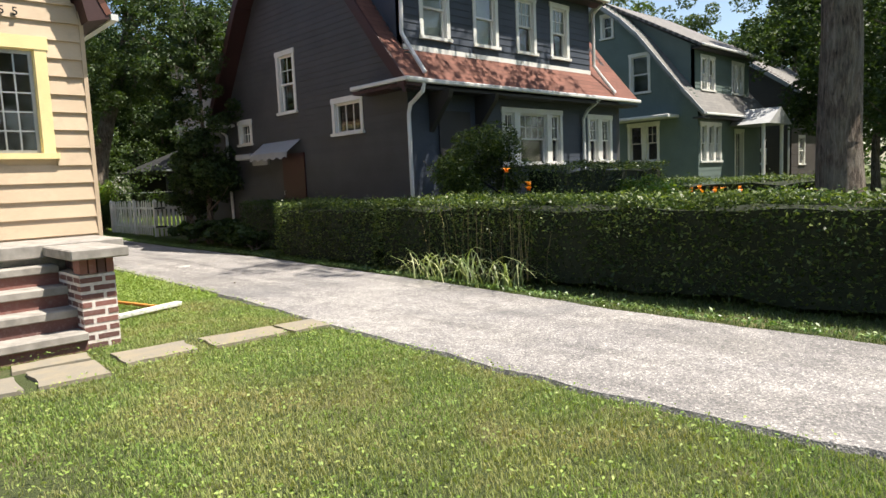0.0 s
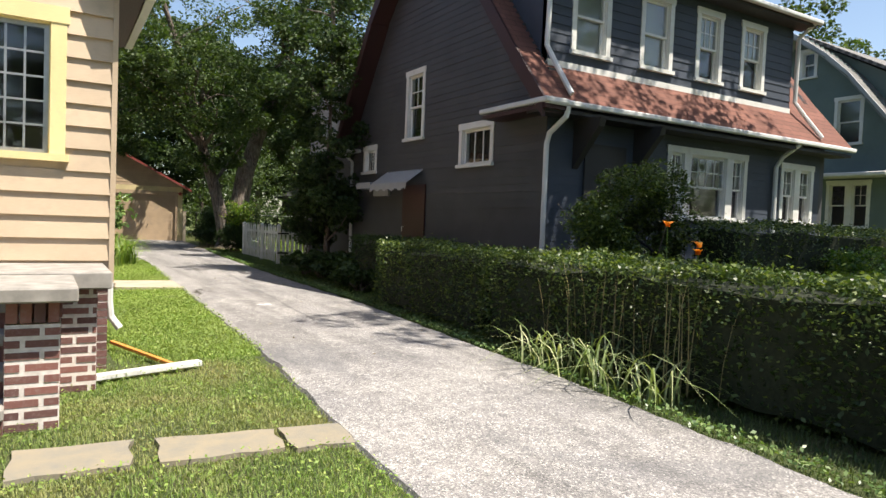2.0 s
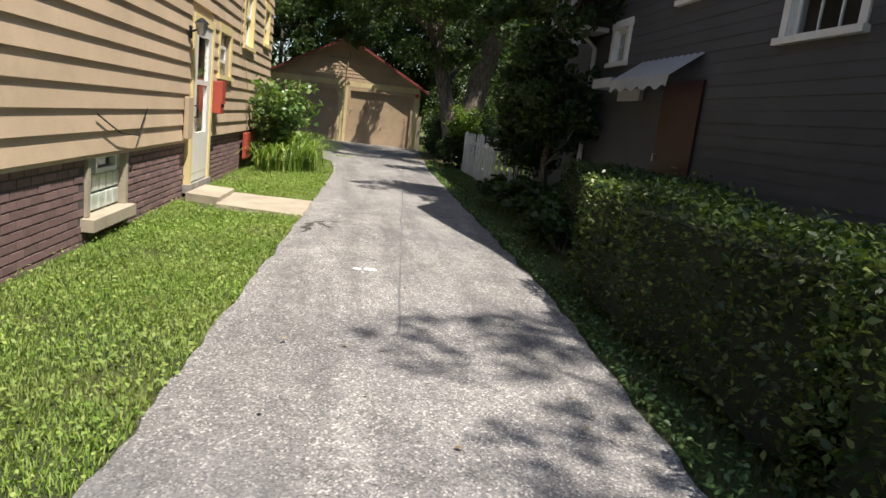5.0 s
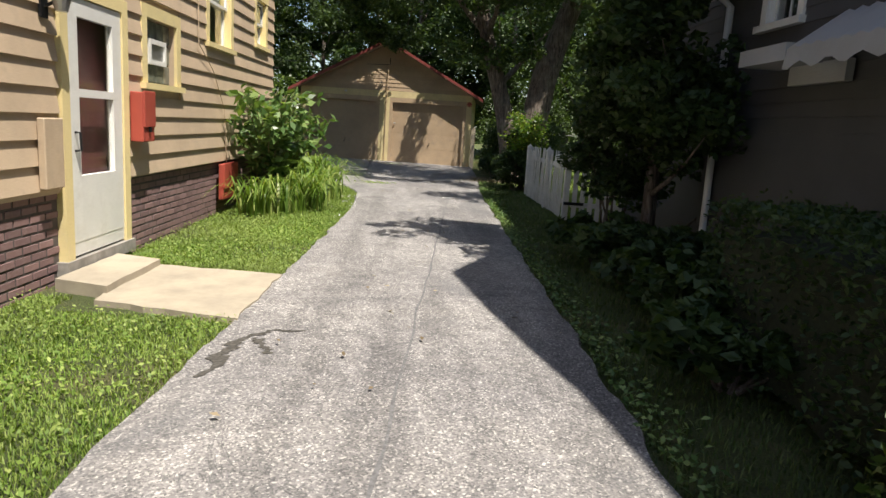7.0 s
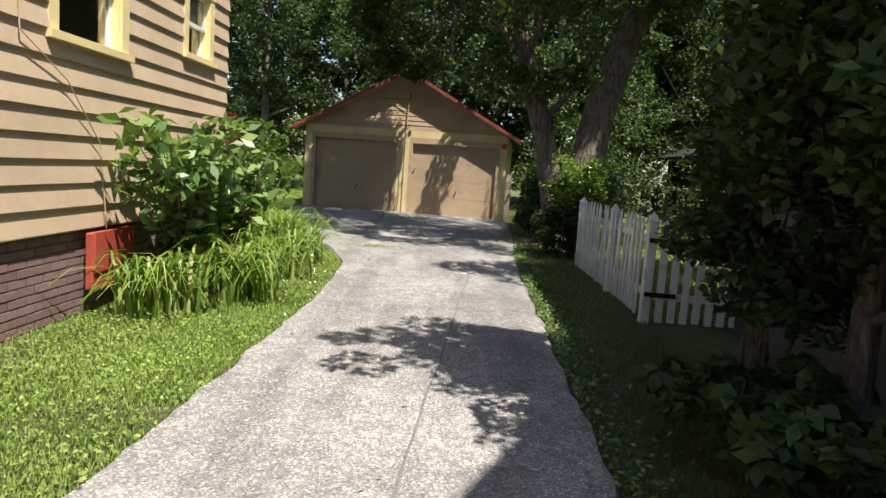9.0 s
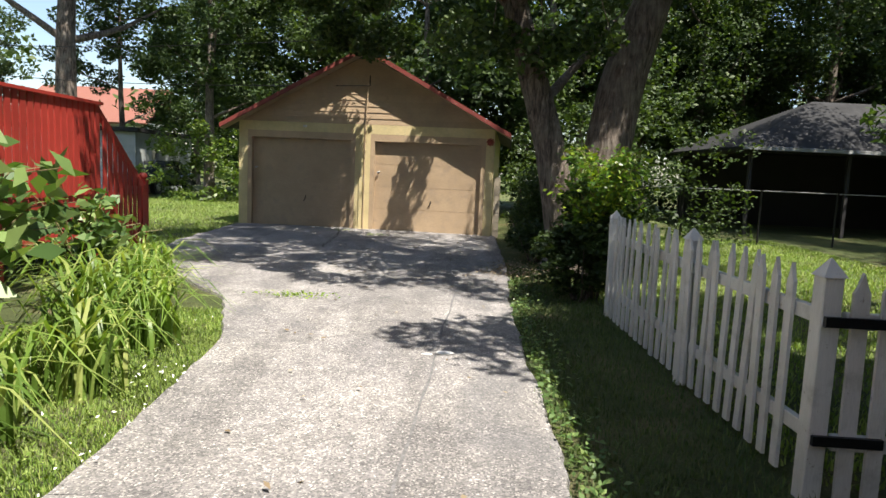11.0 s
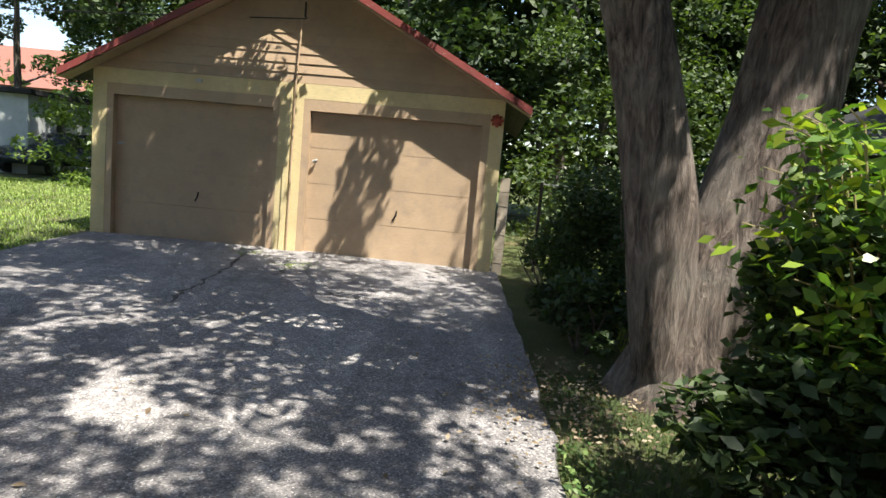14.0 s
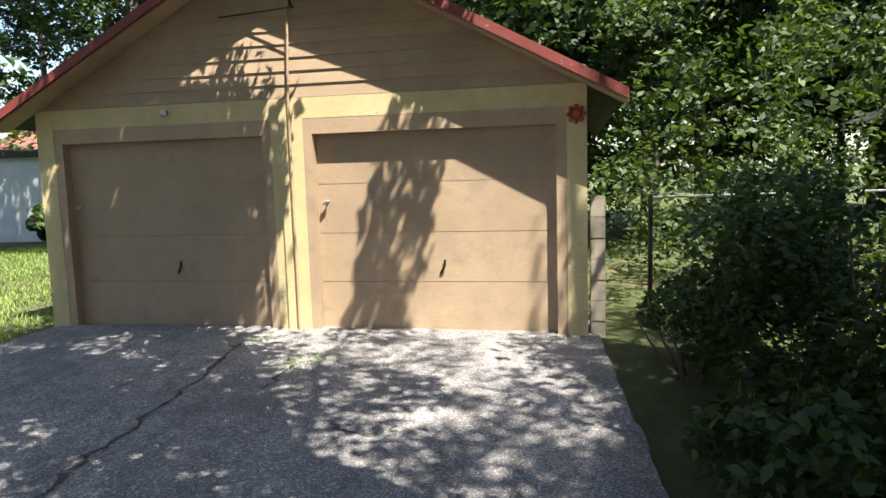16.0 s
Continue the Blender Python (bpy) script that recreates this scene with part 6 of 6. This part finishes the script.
def car():
    t = thing("car", "small dark parked car beside the grey-white garage", "car", pose(-6.0, 47.2, 0.2, 0, 0, 84))
    paint = plain("dark_car_paint", (0.05, 0.06, 0.075), 0.25, 0.3, 0.05)
    prof = [(-2.05, 0.35), (-2.1, 0.62), (-1.95, 0.8), (-1.1, 0.9), (-0.5, 1.35), (0.75, 1.4), (1.45, 0.95), (2.0, 0.88), (2.1, 0.6), (2.05, 0.32)]
    bm = bmesh.new()
    prism(bm, [(x, -0.82, z) for x, z in prof], (0, 1.64, 0))
    bmesh.ops.bevel(bm, geom=bm.edges[:], offset=0.07, segments=2, affect="EDGES")
    part("body", bm, paint, t, smooth=True)
    for sgn in (-1, 1):
        bm = bmesh.new()
        prism(bm, [(-0.95, 0.825 * sgn, 0.93), (-0.45, 0.825 * sgn, 1.28), (0.7, 0.825 * sgn, 1.32), (1.25, 0.825 * sgn, 0.95)], (0, 0.006 * sgn, 0))
        part("window", bm, M_GLASS, t)
        for x in (-1.3, 1.3):
            bm = bmesh.new()
            bmesh.ops.create_cone(bm, cap_ends=True, segments=20, radius1=0.31, radius2=0.31, depth=0.2, matrix=Matrix.Translation((x, 0.76 * sgn, 0.31)) @ Matrix.Rotation(radians(90), 4, "X"))
            w = part("wheel", bm, M_IRON, t)
            bm = bmesh.new()
            bmesh.ops.create_cone(bm, cap_ends=True, segments=16, radius1=0.18, radius2=0.15, depth=0.03, matrix=Matrix.Translation((x, 0.87 * sgn, 0.31)) @ Matrix.Rotation(radians(90), 4, "X"))
            part("rim", bm, M_STEEL, w)
        part("headlight", boxed(-2.12, 0.45 * sgn - 0.16, 0.6, -2.02, 0.45 * sgn + 0.16, 0.76, bev=0.02), M_GLASS, t)


car()
# overhead wires
for z0, z1, x1 in ((4.9, 3.5, 4.6), (5.4, 4.6, 5.0)):
    pts = [Vector((-16 + (x1 + 16) * k / 10, 40 - 6 * k / 10, z0 + (z1 - z0) * k / 10 - 0.5 * math.sin(math.pi * k / 10))) for k in range(11)]
    tagged(part("overhead_wire", tubed(pts, 0.009, 5), M_IRON), "thin overhead service wire reaching the garage", "wire")

# wire fence beyond the garage
wf = thing("wire_fence", "thin chain-link fence in the shade", "fence", pose(8.2, 34.5, 0.2))
for i in range(6):
    part("post", tubed([(i * 2.0, i * 0.2, -0.1), (i * 2.0, i * 0.2, 1.35)], 0.025, 6), M_IRON, wf)
part("top_rail", tubed([(0, 0, 1.32), (10, 1.0, 1.32)], 0.012, 6), M_STEEL, wf)

# ---- porch of the charcoal house ----
st = thing("porch_steps", "white-painted porch steps with black iron rails", "steps", pose(9.55, 8.1, 0))
for k in range(5):
    part("tread", boxed(0.0, 0.3 * k, 0.26 + 0.2 * k, 1.1, 0.3 * k + 0.36, 0.3 + 0.2 * k), M_LGREY, st)
    part("riser", boxed(0.0, 0.3 * k + 0.03, 0.06 + 0.2 * k, 1.1, 2.0, 0.26 + 0.2 * k), M_WHITE, st)
for x in (-0.05, 1.15):
    part("rail", tubed([(x, -0.1, 1.15), (x, 0.1, 1.2), (x, 1.6, 1.98)], 0.02, 6), M_IRON, st, "black iron handrail")
    for k in range(8):
        y = 0.02 + k * 0.2
        part("baluster", tubed([(x, y, 0.05 + k * 0.1), (x, y, 1.18 + k * 0.1)], 0.01, 5), M_IRON, st)

# ---- hedges, flowers, clumps ----
bush("small round bright green shrub behind the hedge", 10.9, 5.6, 0.05, 0.75, 0.6, 1.45, 3500, 0.06, M_SHRUB)
bush("small round bright green shrub behind the hedge", 12.6, 7.0, 0.05, 0.8, 0.6, 1.4, 3500, 0.06, M_SHRUB)


def lilies(x, y, n, h, spread):
    t = thing("lily_clump", "orange day lilies in bloom with strap leaves", "flower", pose(x, y, 0.02))
    p = np.stack((N.normal(0, spread, n * 14), N.normal(0, spread, n * 14), np.zeros(n * 14)), -1)
    part_mesh("leaf_tuft", blades(p, h * 0.6, 0.025, M_BLADE, 0.7, 3), None, t)
    for i in range(n):
        bx, by = R.gauss(0, spread), R.gauss(0, spread)
        hh = h * R.uniform(0.85, 1.1)
        s = part("stalk", tubed([(bx, by, 0), (bx * 1.1, by * 1.1, hh)], 0.006, 4), M_BLADE, t)
        fp = np.array([(bx * 1.1, by * 1.1, hh)] * 6)
        part_mesh("bloom", blades(fp, 0.12, 0.065, M_FLOWER, 1.1, 3, 0.1), None, s)


lilies(8.75, 7.2, 3, 1.45, 0.14)
lilies(14.6, 6.5, 12, 1.0, 0.35)
for x, y, n, h in ((6.74, 7.0, 34, 0.95), (6.68, 6.5, 34, 0.9), (6.66, 6.05, 30, 0.9), (6.7, 5.6, 26, 0.85), (6.82, 7.4, 16, 0.75)):
    tuft("clump of pale arching ribbon grass against the hedge", x - 0.06, y, int(n * 0.85), h * R.uniform(0.8, 1.05), 0.021, M_PALE, 0.12, 1.1, "ribbon_grass", cat="grass", droop=0.82)
p = np.stack((N.uniform(6.84, 6.96, 34), N.uniform(5.2, 7.6, 34), np.full(34, 0.1)), -1)
tagged(part_mesh("dry_stalks", blades(p, 1.0, 0.012, M_STALK, 0.15, 3), None), "thin dry stalks standing against the hedge", "stalk", kind="stuff")
# bed behind the side door: big leafy shrubs and strap leaves
def spray_shrub(label, x, y, stems, h, reach, leaf, mat, per=26):
    """Arching stems that carry pairs of long drooping leaves."""
    t = thing("shrub", label, "shrub", pose(x, y, ground_z(y)))
    bm = bmesh.new()
    pts = []
    for i in range(stems):
        a = R.uniform(0, math.tau)
        hh, rr = h * R.uniform(0.55, 1.0), reach * R.uniform(0.4, 1.0)
        path = [Vector((math.cos(a) * rr * f ** 1.6, math.sin(a) * rr * f ** 1.6, hh * (1.12 * f - 0.34 * f ** 4))) for f in (0, 0.2, 0.4, 0.6, 0.8, 1.0)]
        tube(bm, path, [0.013, 0.011, 0.009, 0.007, 0.005, 0.003], 5)
        for k in range(per):
            f = R.uniform(0.25, 1.0) * 4.99
            q = path[int(f)].lerp(path[int(f) + 1], f % 1)
            pts.append(q + Vector((R.gauss(0, 0.08), R.gauss(0, 0.08), R.gauss(-0.02, 0.05))))
    part("stem", bm, M_STALK, t)
    part_mesh("foliage", leaf_mesh("foliage", np.array(pts), leaf, mat, 0.75, LEAF * np.array((0.85, 1, 1))), None, t)
    return t


spray_shrub("leafy shrub with yellow-green tips at the fence end", 8.32, 27.0, 125, 2.45, 0.58, 0.085, M_SHRUB, 46)
spray_shrub("tall leafy shrub with drooping leaves by the meter box", 3.3, 21.3, 50, 2.45, 0.95, 0.19, M_BROAD)
spray_shrub("broad-leaved shrub growing at the house corner", 3.25, 22.6, 38, 2.15, 0.9, 0.2, M_BROAD)
spray_shrub("spindly reddish-green shrub before the red deck", 2.7, 25.4, 20, 1.55, 0.8, 0.14, M_BROAD)
for x, y in ((3.75, 20.9), (3.95, 21.5), (3.9, 22.1), (3.95, 22.8), (3.8, 23.5), (3.6, 24.3), (3.3, 25.1), (3.1, 26.0), (3.4, 20.6), (2.7, 26.8), (3.95, 24.0)):
    tuft("clump of long arching strap leaves in the bed", x + R.uniform(-0.16, 0.1), y + R.uniform(-0.12, 0.12), R.randint(38, 85), R.uniform(0.85, 1.3), 0.034, M_BLADE, 0.13, 0.6, "lily_leaves", cat="plant", droop=0.7)
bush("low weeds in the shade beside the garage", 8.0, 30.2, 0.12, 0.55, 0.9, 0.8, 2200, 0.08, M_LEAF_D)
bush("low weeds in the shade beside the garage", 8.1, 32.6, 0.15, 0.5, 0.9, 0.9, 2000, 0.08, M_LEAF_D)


# ---- lawn ----
def lawn(name, label, x0, y0, x1, y1, n, h, w, mat, keep, arch=0.5):
    x, y = N.uniform(x0, x1, n), N.uniform(y0, y1, n)
    ok = np.array([keep(a, b) for a, b in zip(x, y)])
    x, y = x[ok], y[ok]
    thin = np.array([noise.noise(Vector((a * 0.9, b * 0.9, 3))) for a, b in zip(x, y)])
    sel = thin > N.uniform(-0.75, -0.15, len(x))
    x, y = x[sel], y[sel]
    z = np.array([ground_z(b) for b in y]) - 0.025
    return tagged(part_mesh(name, blades(np.stack((x, y, z), -1), h, w, mat, arch, 2, 0.5), None), label, "grass", kind="stuff")


STONES = [(0.5, 5.75, 1.76, 6.75), (1.9, 5.93, 2.56, 6.42), (2.7, 5.86, 3.44, 6.3), (3.48, 5.8, 3.98, 6.2)]
left = lambda x, y: x < edge(EDGE_L, y) - N.uniform(-0.03, 0.05) and not any(a < x < c and b < y < d for a, b, c, d in STONES) and not (x < 2.16 and y > 6.9) and not (x < 2.46 and y > 7.88) and not (x < 2.68 and y > 8.7) and not (3.0 < x and 15.4 < y < 16.9) and not (x < 3.3 and 15.8 < y < 17)
lawn("lawn_grass", "sunlit front lawn, patchy and partly dry", -0.6, 0.6, 4.0, 8.8, 230000, 0.036, 0.0055, M_GRASS, left)
lawn("lawn_grass", "lush green grass between house and driveway", 2.6, 8.8, 4.7, 25.5, 190000, 0.042, 0.007, M_GRASS_L, left)
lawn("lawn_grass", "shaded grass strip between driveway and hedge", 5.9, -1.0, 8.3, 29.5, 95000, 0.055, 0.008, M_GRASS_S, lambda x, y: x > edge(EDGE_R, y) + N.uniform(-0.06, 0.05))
lawn("lawn_grass", "mown grass beside the garage in dappled sun", -12, 27.0, 3.6, 44.0, 110000, 0.06, 0.016, M_GRASS_L, lambda x, y: x < edge(EDGE_L, min(y, 34.5)) and not (y > 34.3 and x > 1.3))
lawn("lawn_grass", "sunny grass of the yard past the picket fence", 8.35, 22.0, 15.0, 36.0, 70000, 0.06, 0.014, M_GRASS_L, lambda x, y: True)


def scatter(name, label, n, size, mat, pick, flat=0.35, cat="leaves"):
    pts = []
    while len(pts) < n:
        x, y = pick()
        pts.append((x, y, ground_z(y) + 0.035 + R.uniform(0, 0.03)))
    return tagged(part_mesh(name, leaf_mesh(name, np.array(pts), size, mat, flat), None), label, cat, kind="stuff")


def pick_left():
    while True:
        x, y = R.uniform(-0.3, 4.5), R.uniform(1, 24)
        if left(x, y):
            return x, y


scatter("clover", "clover and broad weeds mixed in the lawn", 14000, 0.026, M_GRASS_L, pick_left, 0.4, "weeds")
scatter("clover", "broad clover leaves in the lush side lawn", 5500, 0.032, M_GRASS_L, lambda: (lambda y: (R.uniform(2.9, edge(EDGE_L, y) + 0.02), y))(R.uniform(9, 15.3) if R.random() < 0.55 else R.uniform(17, 20.5)), 0.5, "weeds")
scatter("edge_weeds", "weeds and clover along the driveway edge", 5000, 0.045, M_BROAD, lambda: (lambda y: (edge(EDGE_R, y) + abs(R.gauss(0, 0.16)), y))(R.uniform(0, 28)), 0.5, "weeds")
scatter("leaf_litter", "dry leaf litter around the maple's foot", 900, 0.04, M_DEADLEAF, lambda: (R.gauss(7.55, 0.35), R.gauss(28.7, 0.5)), 0.4)
scatter("leaf_litter", "scattered dry leaves on the driveway", 120, 0.05, M_DEADLEAF, lambda: (R.uniform(4.6, 7.0), R.uniform(8, 33)), 0.2)
scatter("crack_weeds", "small weeds growing in the asphalt", 160, 0.04, M_GRASS_L, lambda: (R.gauss(4.7, 0.22), R.gauss(26.15, 0.08)), 0.6, "weeds")
scatter("clover_blooms", "small white clover blooms along the driveway edge", 60, 0.028, M_SCRAP, lambda: (lambda y: (edge(EDGE_L, y) - abs(R.gauss(0, 0.2)) + 0.06, y))(R.gauss(22.6, 1.1)), 0.5, "flowers")
# long seam down the driveway
bm = bmesh.new()
prev = None
for i in range(30, 160):
    y = 7 + i * 0.125
    x = 5.13 + 0.072 * (y - 7) + 0.03 * noise.noise(Vector((y * 1.3, 2, 0)))
    z = ground_z(y) + 0.015 + 0.015 * (1 - abs(x - (edge(EDGE_L, y) + edge(EDGE_R, y)) / 2) / ((edge(EDGE_R, y) - edge(EDGE_L, y)) / 2)) + 0.005
    w = 0.009 + 0.008 * noise.noise(Vector((y * 3, 5, 0)))
    cur = (bm.verts.new((x - w, y, z)), bm.verts.new((x + w, y, z)))
    if prev:
        bm.faces.new((prev[0], prev[1], cur[1], cur[0]))
    prev = cur
tagged(part("seam", bm, plain("tar_seam", (0.14, 0.137, 0.138), 0.95, 0, 0.4, 30)), "dark worn seam running along the driveway", "seam", kind="structure")


# ---- marks on the driveway ----
def crown_z(x, y):
    m, h = (edge(EDGE_L, y) + edge(EDGE_R, y)) / 2, (edge(EDGE_R, y) - edge(EDGE_L, y)) / 2
    return ground_z(y) + 0.015 + 0.015 * max(0, 1 - abs(x - m) / h)


M_TAR = plain("open_crack_dirt", (0.07, 0.064, 0.055), 1.0, 0, 0.5, 40)


def crack(pts, wide):
    bm = bmesh.new()
    prev = None
    n = 60
    for i in range(n + 1):
        f = i / n * (len(pts) - 1)
        k = min(int(f), len(pts) - 2)
        x, y = (pts[k][j] + (pts[k + 1][j] - pts[k][j]) * (f - k) for j in (0, 1))
        x += 0.07 * noise.noise(Vector((i * 0.21, y, 4)))
        y += 0.07 * noise.noise(Vector((x, i * 0.21, 9)))
        w = wide * (0.25 + abs(noise.noise(Vector((i * 0.4, 1, 2)))) * 1.6) * (1 if 0 < i < n else 0.1)
        z = crown_z(x, y) + 0.005
        cur = (bm.verts.new((x - w, y - w * 0.5, z)), bm.verts.new((x + w, y + w * 0.5, z)))
        if prev:
            bm.faces.new((prev[0], prev[1], cur[1], cur[0]))
        prev = cur
    tagged(part("crack", bm, M_TAR), "dirt-filled crack in the old asphalt", "crack", kind="structure")


crack([(4.2, 30.48), (4.18, 30.93), (4.17, 31.57), (4.17, 32.23), (4.09, 33.57)], 0.03)
crack([(5.45, 31.53), (5.76, 31.33), (5.96, 31.47)], 0.02)
crack([(4.81, 32.23), (4.84, 32.83), (4.99, 33.01)], 0.025)
for x, y in [(4.84, 32.83), (4.99, 33.01), (4.09, 33.57)]:
    scatter("crack_weeds", "moss and small weeds in a driveway crack", 60, 0.03, M_GRASS_L, lambda: (R.gauss(x, 0.16), R.gauss(y, 0.12)), 0.5, "weeds")
crack([(4.5, 14.2), (4.56, 14.9), (4.72, 15.08), (4.98, 15.12)], 0.055)
crack([(4.66, 14.95), (4.8, 14.6)], 0.03)
for i, (x, y) in enumerate([(5.25, 12.55), (5.13, 12.54), (6.43, 24.09), (6.29, 24.03)]):
    s = 0.05 + 0.035 * (i % 2 == 0)
    bm = bmesh.new()
    prism(bm, [(x + s * math.cos(k * 1.05) * R.uniform(0.6, 1.2), y + s * 0.7 * math.sin(k * 1.05) * R.uniform(0.6, 1.2), crown_z(x, y) + 0.004) for k in range(6)], (0, 0, 0.006))
    tagged(part("paper_scrap", bm, M_SCRAP), "small white paper scrap lying on the driveway", "litter")
